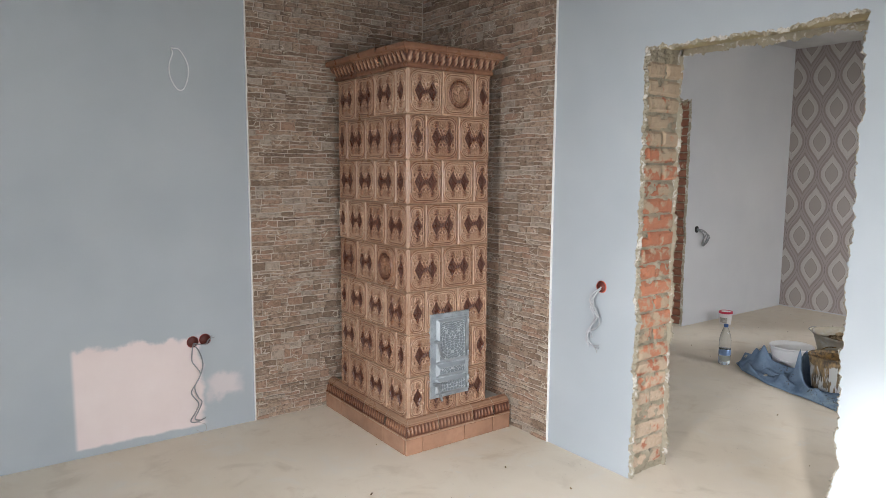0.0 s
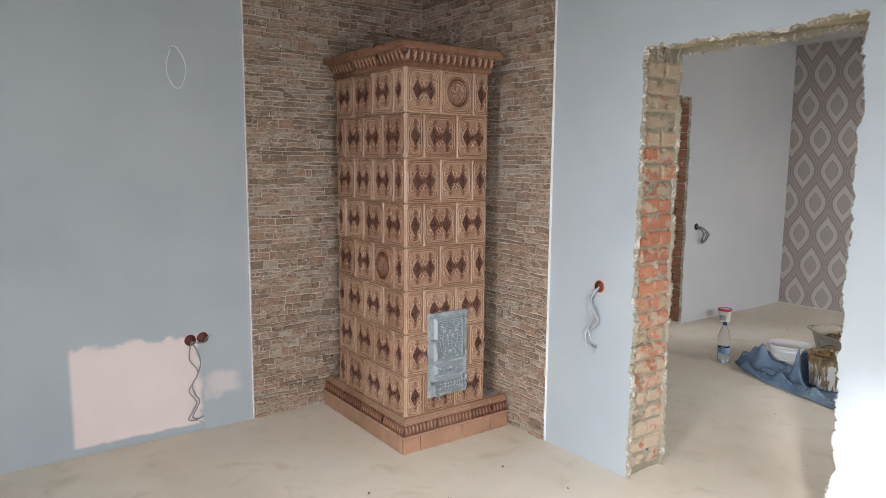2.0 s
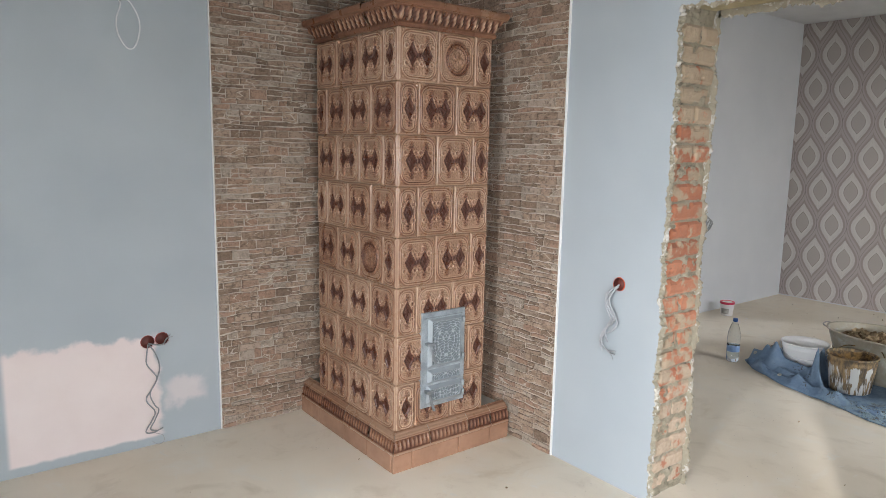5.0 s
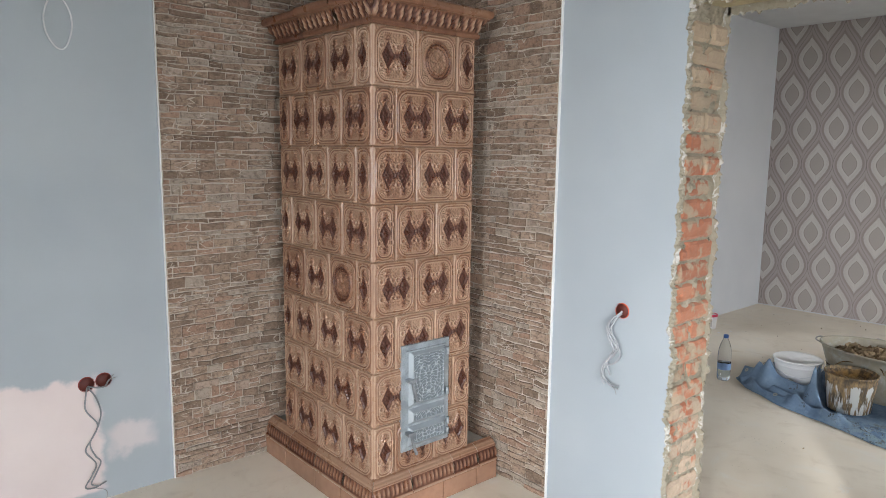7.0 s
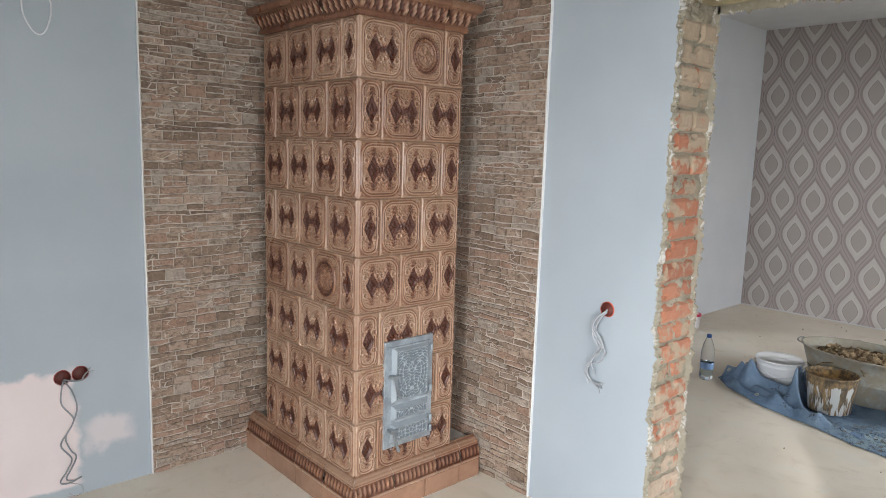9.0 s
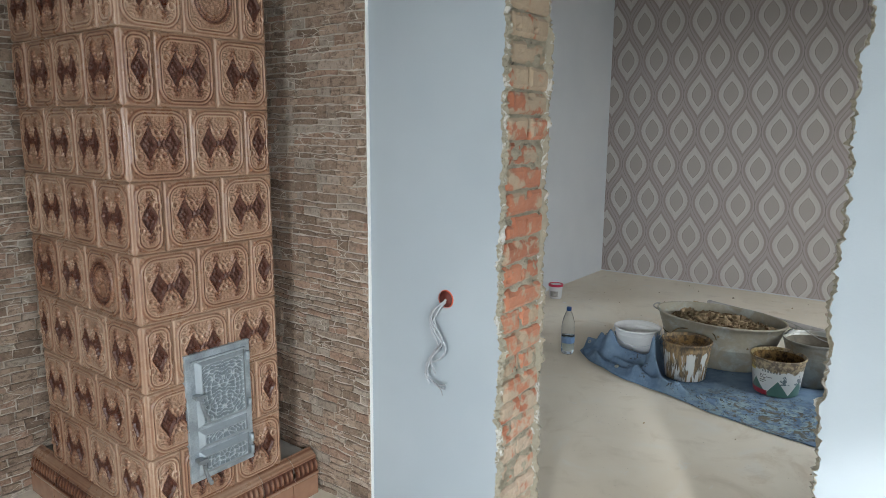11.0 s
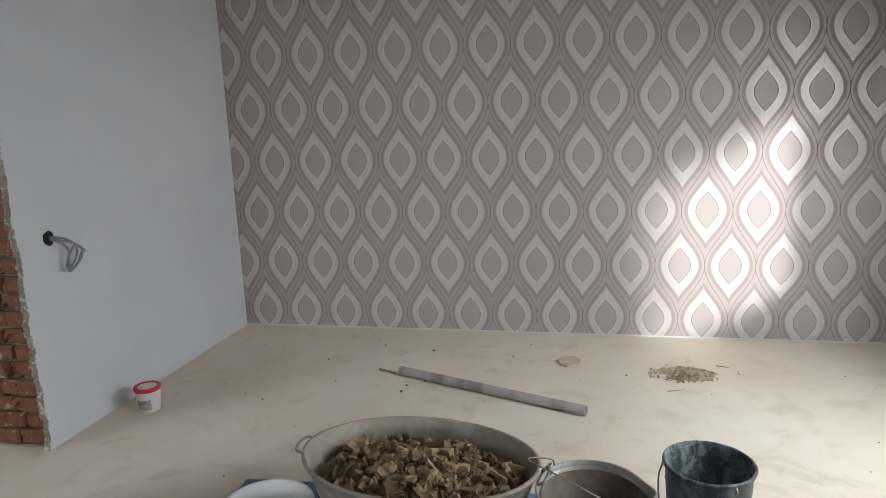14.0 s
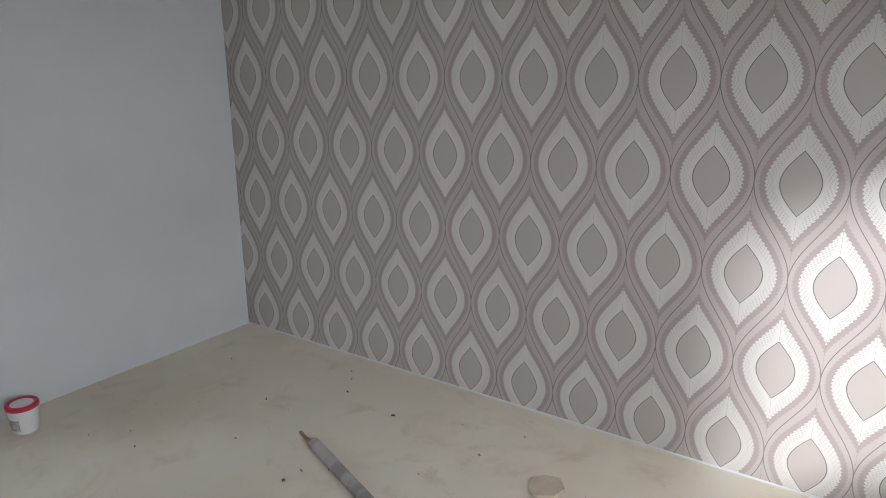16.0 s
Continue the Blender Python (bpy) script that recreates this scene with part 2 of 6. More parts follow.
    n.bump(n.math("ADD", n.math("MULTIPLY", n.math("SUBTRACT", in_silver, n.math("MULTIPLY", beaded, 0.5)), 0.6), n.math("MULTIPLY", weave, 0.3)), 0.25, 0.001)
    return n.done(c, n.math("SUBTRACT", 0.56, n.math("MULTIPLY", in_silver, 0.20)))


def stone_cladding():
    n = Nodes("brown_ledge_stone_tile", 0.62, 0, 0.35)
    r = n.random(True)
    c = n.mix(r, (0.21, 0.142, 0.10), (0.43, 0.315, 0.235))
    c = n.mix(n.band(n.noise(24, 6, 0.7, n.stretched((1, 1, 3.2)), 0.4), 0.50, 0.66, 0, 0.75), c, (0.105, 0.072, 0.05))
    c = n.mix(n.band(n.math("FRACT", n.math("MULTIPLY", r, 7.31)), 0.72, 0.85, 0, 0.6), c, (0.39, 0.235, 0.165))
    c = n.mix(n.band(n.math("FRACT", n.math("MULTIPLY", r, 13.7)), 0.75, 0.9, 0, 0.6), c, (0.44, 0.385, 0.32))
    c = n.mix(n.band(n.noise(38, 5, 0.65), 0.45, 0.75, 0, 0.75), c, (0.13, 0.09, 0.065))
    c = n.mix(n.band(n.noise(75, 6, 0.7, warp=0.5), 0.52, 0.66, 0, 0.6), c, (0.10, 0.066, 0.046))
    vein = n.cells(15, n.stretched((1, 1, 2.6)), "DISTANCE_TO_EDGE")
    c = n.mix(n.math("MULTIPLY", n.band(vein, 0.05, 0.01), n.band(n.noise(13, 4), 0.50, 0.62, 0, 0.9)), c, (0.58, 0.51, 0.43))
    c = n.mix(n.band(n.noise(110, 4), 0.58, 0.75, 0, 0.55), c, (0.50, 0.43, 0.36))
    n.bump(n.noise(60, 6, 0.7), 0.9, 0.010)
    return n.done(c)


def stone_cladding_piece():
    n = Nodes("brown_ledge_stone", 0.62, 0, 0.35)
    r = n.random()
    c = n.mix(r, (0.21, 0.142, 0.10), (0.43, 0.315, 0.235))
    c = n.mix(n.band(n.noise(24, 6, 0.7, n.stretched((1, 1, 3.2)), 0.4), 0.50, 0.66, 0, 0.75), c, (0.105, 0.072, 0.05))
    c = n.mix(n.band(n.math("FRACT", n.math("MULTIPLY", r, 7.31)), 0.72, 0.85, 0, 0.6), c, (0.39, 0.235, 0.165))
    c = n.mix(n.band(n.math("FRACT", n.math("MULTIPLY", r, 13.7)), 0.75, 0.9, 0, 0.6), c, (0.44, 0.385, 0.32))
    c = n.mix(n.band(n.noise(38, 5, 0.65), 0.45, 0.75, 0, 0.75), c, (0.13, 0.09, 0.065))
    c = n.mix(n.band(n.noise(75, 6, 0.7, warp=0.5), 0.52, 0.66, 0, 0.6), c, (0.10, 0.066, 0.046))
    vein = n.cells(15, n.stretched((1, 1, 2.6)), "DISTANCE_TO_EDGE")
    c = n.mix(n.math("MULTIPLY", n.band(vein, 0.05, 0.01), n.band(n.noise(13, 4), 0.50, 0.62, 0, 0.9)), c, (0.58, 0.51, 0.43))
    c = n.mix(n.band(n.noise(110, 4), 0.58, 0.75, 0, 0.55), c, (0.50, 0.43, 0.36))
    n.bump(n.noise(60, 6, 0.7), 0.9, 0.010)
    return n.done(c)


def brick_red():
    """Old red brick smeared with mortar; whitewash splashes low down, thick clay mortar near the lintel."""
    n = Nodes("red_brick_with_mortar_smears", 0.85, 0, 0.2)
    n.dusty(0.15)
    r = n.random()
    c = n.mix(r, (0.34, 0.12, 0.065), (0.48, 0.20, 0.115))
    c = n.mix(n.band(n.noise(16, 5), 0.45, 0.8, 0, 0.5), c, (0.30, 0.09, 0.05))
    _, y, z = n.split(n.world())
    # bricks beyond y 2.8, at the hall opening, are mixed to a darker brown
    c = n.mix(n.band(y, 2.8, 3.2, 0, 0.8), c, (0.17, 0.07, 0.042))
    more = n.math("ADD", n.band(z, 1.35, 1.65, 0.0, 0.22), n.band(z, 1.0, 0.2, 0.0, 0.14))
    more = n.math("ADD", n.math("MULTIPLY", more, n.band(y, 3.0, 2.5)), n.band(y, 3.0, 2.5, -0.08, 0.0))
    smear = n.band(n.math("ADD", n.noise(15, 5, 0.6, warp=0.2), more), 0.50, 0.60)
    wash = n.mix(n.band(z, 0.3, 0.7), (0.60, 0.50, 0.40), (0.44, 0.375, 0.275))
    c = n.mix(n.math("MULTIPLY", smear, 0.85), c, n.mix(n.noise(60, 4), wash, (0.36, 0.30, 0.21)))
    n.bump(n.noise(85, 5, 0.65), 0.5, 0.004)
    return n.done(c)


def bed_mortar():
    n = Nodes("rough_clay_mortar", 0.95, 0, 0.1)
    n.dusty(0.2)
    c = n.mix(n.noise(20, 6, 0.65), (0.24, 0.21, 0.15), (0.42, 0.375, 0.285))
    c = n.mix(n.band(n.noise(7, 4), 0.52, 0.68, 0, 0.7), c, (0.50, 0.45, 0.36))
    # near-black blotches put the shade of open recesses into the mortar colour
    c = n.mix(n.band(n.noise(34, 5, 0.7, warp=1.0), 0.42, 0.34, 0, 0.85), c, (0.07, 0.055, 0.04))
    n.bump(n.noise(50, 10, 0.75), 1.0, 0.014)
    return n.done(c)


def broken_plaster():
    """Crumbled khaki undercoat with chips of white finish left on it."""
    n = Nodes("broken_white_plaster", 0.95, 0, 0.1)
    c = n.mix(n.noise(55, 6, 0.7), (0.26, 0.23, 0.17), (0.50, 0.455, 0.36))
    c = n.mix(n.band(n.noise(24, 5, 0.65, warp=0.6), 0.53, 0.60, 0, 0.9), c, (0.66, 0.64, 0.60))
    n.bump(n.noise(90, 8, 0.75), 1.0, 0.008)
    return n.done(c)


BLUE_PAINT, WHITE_WALL, SCREED, WALLPAPER = wall_paint(), white_wall(), screed(), wallpaper()
STONE_REST, STONE = stone_cladding(), stone_cladding_piece()
BRICK, MORTAR = brick_red(), bed_mortar()
GROUT = plain("pale_tile_grout", (0.50, 0.435, 0.365), 0.9, 0, 0.2, 120)
PLASTER_EDGE = broken_plaster()
CEILING = plain("white_ceiling_paint", (0.58, 0.58, 0.58), 0.8, 0, 0.04, 60, 0.1)
EARTH = plain("garden_ground", (0.12, 0.13, 0.07), 0.95, 0, 0.3, 4, 0.3)
WHITE_PLASTIC = plain("white_plastic_frame", (0.75, 0.75, 0.74), 0.35, 0, 0.04, 50, 0.02)
SUN_STOP = plain("white_sun_stop_fabric", (0.75, 0.75, 0.73), 0.9, 0, 0.05, 120, 0.2)
TIMBER = plain("raw_lintel_timber", (0.42, 0.36, 0.22), 0.8, 0, 0.25, 45, 0.4)


def clear(name, color, rough=0.03, ior=1.45):
    n = Nodes(name, rough)
    n.bsdf.inputs["Transmission Weight"].default_value = 1.0
    n.bsdf.inputs["IOR"].default_value = ior
    return n.done(color)


GLASS = clear("window_glass", (1.0, 1.0, 1.0))

# ---- building helpers ----
def link(name, bm, material, smooth=False):
    mesh = bpy.data.meshes.new(name)
    bm.to_mesh(mesh)
    bm.free()
    for m in material if isinstance(material, tuple) else (material,):
        mesh.materials.append(m)
    if smooth:
        for p in mesh.polygons:
            p.use_smooth = True
    return new(name, mesh)


def part(name, bm, material, parent, label="", smooth=False):
    """Links a bmesh, modelled in its parent's space, as one mesh under a thing or a part."""
    ob = link(name, bm, material, smooth)
    ob.parent = parent
    if label:
        tagged(ob, label)
    return ob


def thing(name, m, label, category, group="", kind=""):
    ob = new(name)
    ob.empty_display_size = 0.1
    ob.matrix_world = m
    return tagged(ob, label, category, group, kind)


def box(bm, lo, hi, bevel=0.0):
    made = bmesh.ops.create_cube(bm, size=1.0)["verts"]
    for v in made:
        v.co = Vector([lo[k] + (v.co[k] + 0.5) * (hi[k] - lo[k]) for k in range(3)])
    if bevel:
        edges = list({e for v in made for e in v.link_edges})
        bmesh.ops.bevel(bm, geom=edges, offset=bevel, segments=2, affect="EDGES", profile=0.6)
    return bm


def boxes(*pairs, bevel=0.0):
    bm = bmesh.new()
    for lo, hi in pairs:
        box(bm, lo, hi, bevel)
    return bm


def ragged(a, b, step=0.006, swing=0.011, seed=0.0):
    """Points from a to b (exclusive) in 2D that wander off the line as broken plaster does."""
    a, b = Vector(a), Vector(b)
    count = max(2, int((b - a).length / step))
    side = Vector((-(b - a).y, (b - a).x)).normalized()
    out = []
    for k in range(count):
        p = a.lerp(b, k / count)
        off = noise.noise(Vector((p.x * 7 + seed, p.y * 7, seed * 3))) * 1.2 + noise.noise(Vector((p.x * 31, p.y * 31 + seed, 5))) * 0.8 + noise.noise(Vector((p.x * 140, p.y * 140 + seed, 8))) * 0.7
        out.append(p + side * off * swing * (0.0 if k == 0 else 1.0))
    return out


def skin(outline, to_world, thick):
    """A plate with a convex or simple 2D outline, from the face at depth 0 back to depth thick."""
    bm = bmesh.new()
    front = [bm.verts.new(to_world(p[0], p[1], 0.0)) for p in outline]
    back = [bm.verts.new(to_world(p[0], p[1], thick)) for p in outline]
    bm.faces.new(front)
    bm.faces.new(list(reversed(back)))
    count = len(front)
    for k in range(count):
        bm.faces.new((front[k], back[k], back[(k + 1) % count], front[(k + 1) % count])).material_index = 1
    bmesh.ops.recalc_face_normals(bm, faces=bm.faces)
    return bm


def holed(u0, u1, z1, a, b, top, seed, to_world, thick, swing=0.011):
    """A plaster skin from u0 to u1 with a broken-out opening from a to b, up to top."""
    bm = bmesh.new()

    def strip(edge, far):
        rows, depths = [], (0.0, 0.003, 0.008, 0.013, thick)
        for e, f in zip(edge, far):
            back = (e - f).normalized()
            knocked = [e + back * (0.008 * noise.noise(Vector((e.x * 45 + seed, e.y * 45, d * 160))) + 0.007 * noise.noise(Vector((e.x * 150, e.y * 150 + seed, d * 420))) + d * 0.5) * (0.0 if d == 0.0 else 1.0) for d in depths]
            rows.append([bm.verts.new(to_world(*p, d)) for p, d in zip(knocked, depths)] + [bm.verts.new(to_world(*f, 0.0)), bm.verts.new(to_world(*f, thick))])
        for r, s in zip(rows, rows[1:]):
            bm.faces.new((r[0], s[0], s[5], r[5]))
            bm.faces.new((r[4], r[6], s[6], s[4])).material_index = 1
            for k in range(4):
                bm.faces.new((r[k], r[k + 1], s[k + 1], s[k])).material_index = 1

    left = [Vector((a, 0))] + ragged((a, 0.012), (a, top), seed=seed, swing=swing) + [Vector((a, top))]
    right = [Vector((b, 0))] + ragged((b, 0.012), (b, top), seed=seed + 2, swing=swing) + [Vector((b, top))]
    head = ragged((a, top), (b, top), seed=seed + 1, swing=swing) + [Vector((b, top))]
    strip(left + [Vector((a, z1))], [Vector((u0, p.y)) for p in left] + [Vector((u0, z1))])
    strip(right + [Vector((b, z1))], [Vector((u1, p.y)) for p in right] + [Vector((u1, z1))])
    strip(head, [Vector((p.x, z1)) for p in head])
    bmesh.ops.recalc_face_normals(bm, faces=bm.faces)
    return bm


def rough_sheet(p0, eu, ev, nu, nv, out, swing, seed):
    """A lumpy sheet over p0 + u*eu + v*ev, pushed along out."""
    bm = bmesh.new()
    grid = []
    for i in range(nu + 1):
        row = []
        for j in range(nv + 1):
            p = p0 + eu * (i / nu) + ev * (j / nv)
            h = noise.noise(p * 24 + Vector((seed, 0, 0))) + 0.6 * noise.noise(p * 70) + 0.4 * noise.noise(p * 170) + 4.0 * max(0.0, noise.noise(p * 19 + Vector((0, 0, seed))) - 0.38)
            edge = 0.0 if i in (0, nu) else 1.0
            row.append(bm.verts.new(p + out * (h * swing * edge)))
        grid.append(row)
    for i in range(nu):
        for j in range(nv):
            bm.faces.new((grid[i][j], grid[i + 1][j], grid[i + 1][j + 1], grid[i][j + 1]))
    bmesh.ops.recalc_face_normals(bm, faces=bm.faces)
    return bm


# ---- the two rooms and the hall ----
NORTH, NORTH_BACK, EAST, EAST_BACK, PAPER, SOUTH, WEST, HEIGHT = 3.57, 3.90, 2.44, 2.71, 6.94, -0.35, -2.4, 2.6
GATE = (1.045, 1.905, 1.905)      # broken opening between the rooms: south side, north side, head
PASS = (4.325, 5.265, 1.99)       # broken opening to the hall: west side, east side, head
HALL_N, HALL_E = 5.50, 6.86

ground = link("ground", boxes(((-400, -400, -0.7), (400, 400, -0.6))), EARTH)
tagged(ground, "garden ground round the house", "ground", kind="structure")
floor = link("floor", boxes(((WEST - 0.3, SOUTH - 0.35, -0.6), (9.3, HALL_N + 0.3, 0.0))), SCREED)
tagged(floor, "dusty sand-coloured screed floor with pale smears and crumbs", "floor", kind="structure")
ceiling = link("ceiling", boxes(((WEST - 0.3, SOUTH - 0.35, HEIGHT), (9.3, HALL_N + 0.3, HEIGHT + 0.2))), CEILING)
tagged(ceiling, "plain white painted ceiling", "ceiling", kind="structure")

# north wall: core, plaster skins
T = 0.02
wall_north = link("wall_north", boxes(
    ((WEST - 0.3, NORTH + T, 0), (PASS[0] - 0.015, NORTH_BACK - T, HEIGHT)),
    ((PASS[1] + 0.050, NORTH + T, 0), (9.3, NORTH_BACK - T, HEIGHT)),
    ((PASS[0] - 0.015, NORTH + T, PASS[2] + 0.02), (PASS[1] + 0.022, NORTH_BACK - T, HEIGHT))), MORTAR)
tagged(wall_north, "brick wall, blue-grey paint beside the stove and white primer in the next room", "wall", kind="structure")
part("plaster", skin([Vector(p) for p in ((WEST, 0), (EAST, 0), (EAST, HEIGHT), (WEST, HEIGHT))], lambda u, z, d: (u, NORTH + d, z), T), (BLUE_PAINT, PLASTER_EDGE), wall_north, "smooth blue-grey paint with a pink unpainted patch")
part("plaster", holed(EAST_BACK, PAPER, HEIGHT, PASS[0], PASS[1] - 0.02, PASS[2], 3.0, lambda u, z, d: (u, NORTH + d, z), T), (WHITE_WALL, PLASTER_EDGE), wall_north, "white primed plaster broken off round the opening")
part("plaster", holed(WEST, HALL_E, HEIGHT, PASS[0], PASS[1], PASS[2], 6.0, lambda u, z, d: (u, NORTH_BACK - d, z), T), (WHITE_WALL, PLASTER_EDGE), wall_north, "white plaster on the hall side")

# east wall with the broken opening
wall_east = link("wall_east", boxes(
    ((EAST + T, SOUTH, 0), (EAST_BACK - T, GATE[0] - 0.02, HEIGHT)),
    ((EAST + T, GATE[1] + 0.02, 0), (EAST_BACK - T, NORTH + T, HEIGHT)),
    ((EAST + T, GATE[0] - 0.02, GATE[2] + 0.03), (EAST_BACK - T, GATE[1] + 0.02, HEIGHT))), MORTAR)
tagged(wall_east, "brick wall with a freshly broken-out opening and ragged plaster edges", "wall", kind="structure")
part("plaster", holed(SOUTH, NORTH, HEIGHT, GATE[0], GATE[1], GATE[2], 9.0, lambda u, z, d: (EAST + d, u, z), T, 0.014), (BLUE_PAINT, PLASTER_EDGE), wall_east, "smooth blue-grey paint chipped along the opening")
part("plaster", holed(SOUTH, NORTH, HEIGHT, GATE[0], GATE[1], GATE[2], 12.0, lambda u, z, d: (EAST_BACK - d, u, z), T, 0.013), (WHITE_WALL, PLASTER_EDGE), wall_east, "white primed plaster")

# wallpapered wall
wall_paper = link("wall_wallpaper", boxes(((PAPER, SOUTH - 0.35, 0), (PAPER + 0.15, NORTH + T, HEIGHT))), WHITE_WALL)
tagged(wall_paper, "feature wall papered in taupe with silver ogee leaves", "wall", kind="structure")
part("wallpaper", boxes(((PAPER - 0.002, SOUTH, 0.010), (PAPER + 0.001, NORTH, HEIGHT - 0.002))), WALLPAPER, wall_paper, "taupe and silver ogee wallpaper")

# south wall with two windows, west wall with an added one, outer shell
WIN_A, WIN_B, SILL, SILL_B, LINTEL = (-0.72, 1.32), (3.95, 5.72), 0.85, 0.70, 1.62
S0, HEAD_B = SOUTH - 0.30, 1.86
wall_south = link("wall_south", boxes(
    ((WEST - 0.3, S0, 0), (WIN_A[0], SOUTH, HEIGHT)), ((WIN_A[1], S0, 0), (WIN_B[0], SOUTH, HEIGHT)), ((WIN_B[1], S0, 0), (9.3, SOUTH, HEIGHT)),
    ((WIN_A[0], S0, 0), (WIN_A[1], SOUTH, SILL)), ((WIN_B[0], S0, 0), (WIN_B[1], SOUTH, SILL_B)),
    ((WIN_A[0], S0, LINTEL), (WIN_A[1], SOUTH, HEIGHT)), ((WIN_B[0], S0, HEAD_B), (WIN_B[1], SOUTH, HEIGHT))), WHITE_WALL)
tagged(wall_south, "white plastered outer wall with two windows", "wall", kind="structure")
WIN_C, TOP_C = (-0.30, 0.50), 2.0
wall_west = link("wall_west", boxes(
    ((WEST - 0.3, SOUTH, 0), (WEST, WIN_C[0], HEIGHT)), ((WEST - 0.3, WIN_C[1], 0), (WEST, NORTH + T, HEIGHT)),
    ((WEST - 0.3, WIN_C[0], 0), (WEST, WIN_C[1], SILL)), ((WEST - 0.3, WIN_C[0], TOP_C), (WEST, WIN_C[1], HEIGHT))), BLUE_PAINT)
tagged(wall_west, "plain blue-grey painted wall with an added window", "wall", kind="structure")


def window(name, a, b, m=None, top=LINTEL, sill=SILL, split=0.0):
    w = thing(name, m or pose((a + b) / 2, SOUTH - 0.22, sill), "unseen white plastic window with clear panes", "window", kind="structure")
    half, high, f = (b - a) / 2, top - sill, 0.06
    part("window_frame", boxes(((-half, -0.03, 0), (half, 0.03, f)), ((-half, -0.03, high - f), (half, 0.03, high)),
         ((-half, -0.03, f), (-half + f, 0.03, high - f)), ((half - f, -0.03, f), (half, 0.03, high - f)), ((split - 0.035, -0.028, f), (split + 0.035, 0.028, high - f))), WHITE_PLASTIC, w)
    for lo, hi in ((-half + f, split - 0.035), (split + 0.035, half - f)):
        pane = part("pane", boxes(((lo, -0.004, f), (hi, 0.004, high - f))), GLASS, w)
        pane.visible_shadow = False
    return w


window("window_1", *WIN_A)
window("window_2", *WIN_B, top=HEAD_B, sill=SILL_B, split=0.60)
# invented west window, out of view, there only to hold the west fill
west_opening = window("west_fill_window", *WIN_C, pose(WEST - 0.22, (WIN_C[0] + WIN_C[1]) / 2, SILL, 0, 0, -90), TOP_C)

# unseen sheet behind the west lamp, added to stop the sun coming through
part("sun_stop", boxes(((-0.40, 0.045, 0.0), (0.40, 0.050, TOP_C - SILL))), SUN_STOP, west_opening, "unseen sheet added to keep the sun out")

# hall behind the north wall, with an arched way on into a bright room
wall_hall = link("wall_hall_north", boxes(((WEST - 0.3, HALL_N, 0), (9.3, HALL_N + 0.3, HEIGHT))), WHITE_WALL)
tagged(wall_hall, "plain white hall wall", "wall", kind="structure")
tagged(link("wall_hall_west", boxes(((WEST - 0.3, NORTH_BACK, 0), (WEST, HALL_N, HEIGHT))), WHITE_WALL), "plain white hall wall", "wall", kind="structure")
tagged(link("wall_far_east", boxes(((9.0, NORTH_BACK, 0), (9.3, HALL_N, HEIGHT))), WHITE_WALL), "plain white wall of the room past the arch", "wall", kind="structure")


def arched(y0, y1, a, b, spring, high, x0, x1):
    """A wall between x0 and x1 with an arched way from a to b."""
    bm = boxes(((x0, y0, 0), (x1, a, high)), ((x0, b, 0), (x1, y1, high)))
    mid, rad = (a + b) / 2, (b - a) / 2
    arc = [(mid - rad * math.cos(k * math.pi / 24), spring + 0.8 * rad * math.sin(k * math.pi / 24)) for k in range(25)]
    rows = [[bm.verts.new(p) for p in ((x0, y, z), (x1, y, z), (x0, y, high), (x1, y, high))] for y, z in arc]
    for r, t in zip(rows, rows[1:]):
        bm.faces.new((r[0], t[0], t[2], r[2]))
        bm.faces.new((r[1], r[3], t[3], t[1]))
        bm.faces.new((r[0], r[1], t[1], t[0]))
    bmesh.ops.recalc_face_normals(bm, faces=bm.faces)
    return bm


wall_arch = link("wall_hall_east", arched(NORTH_BACK, HALL_N, 4.30, 5.30, 1.50, HEIGHT, HALL_E, HALL_E + 0.15), WHITE_WALL)
tagged(wall_arch, "white hall wall with an arched opening", "wall", kind="structure")

# rough jambs: lumpy mortar behind single bricks
JX0, JX1 = EAST + T * 0.6, EAST_BACK - T * 0.6
part("mortar", rough_sheet(Vector((JX0, GATE[1] + 0.013, 0)), Vector((JX1 - JX0, 0, 0)), Vector((0, 0, GATE[2] + 0.03)), 56, 380, Vector((0, 1, 0)), 0.011, 1.0), MORTAR, wall_east, "rough clay mortar", True)
part("mortar", rough_sheet(Vector((JX0, GATE[0] - 0.012, 0)), Vector((JX1 - JX0, 0, 0)), Vector((0, 0, GATE[2] + 0.03)), 16, 110, Vector((0, 1, 0)), 0.012, 2.0), MORTAR, wall_east, "rough brown clay mortar", True)
part("lintel_board", boxes(((EAST + 0.03, GATE[0] - 0.25, GATE[2] + 0.012), (EAST + 0.14, GATE[1] + 0.25, GATE[2] + 0.05)), ((EAST + 0.15, GATE[0] - 0.25, GATE[2] + 0.016), (EAST_BACK - 0.03, GATE[1] + 0.25, GATE[2] + 0.05)), bevel=0.004), TIMBER, wall_east, "dusty yellowish lintel boards")
part("mortar", rough_sheet(Vector((PASS[1] + 0.032, NORTH + T * 0.6, 0)), Vector((0, NORTH_BACK - NORTH - T * 1.2, 0)), Vector((0, 0, PASS[2] + 0.02)), 16, 110, Vector((1, 0, 0)), 0.009, 3.0), MORTAR, wall_north, "rough clay mortar", True)
part("mortar", rough_sheet(Vector((PASS[0] - 0.006, NORTH + T * 0.6, 0)), Vector((0, NORTH_BACK - NORTH - T * 1.2, 0)), Vector((0, 0, PASS[2] + 0.02)), 16, 110, Vector((1, 0, 0)), 0.007, 4.0), MORTAR, wall_north, "rough clay mortar", True)
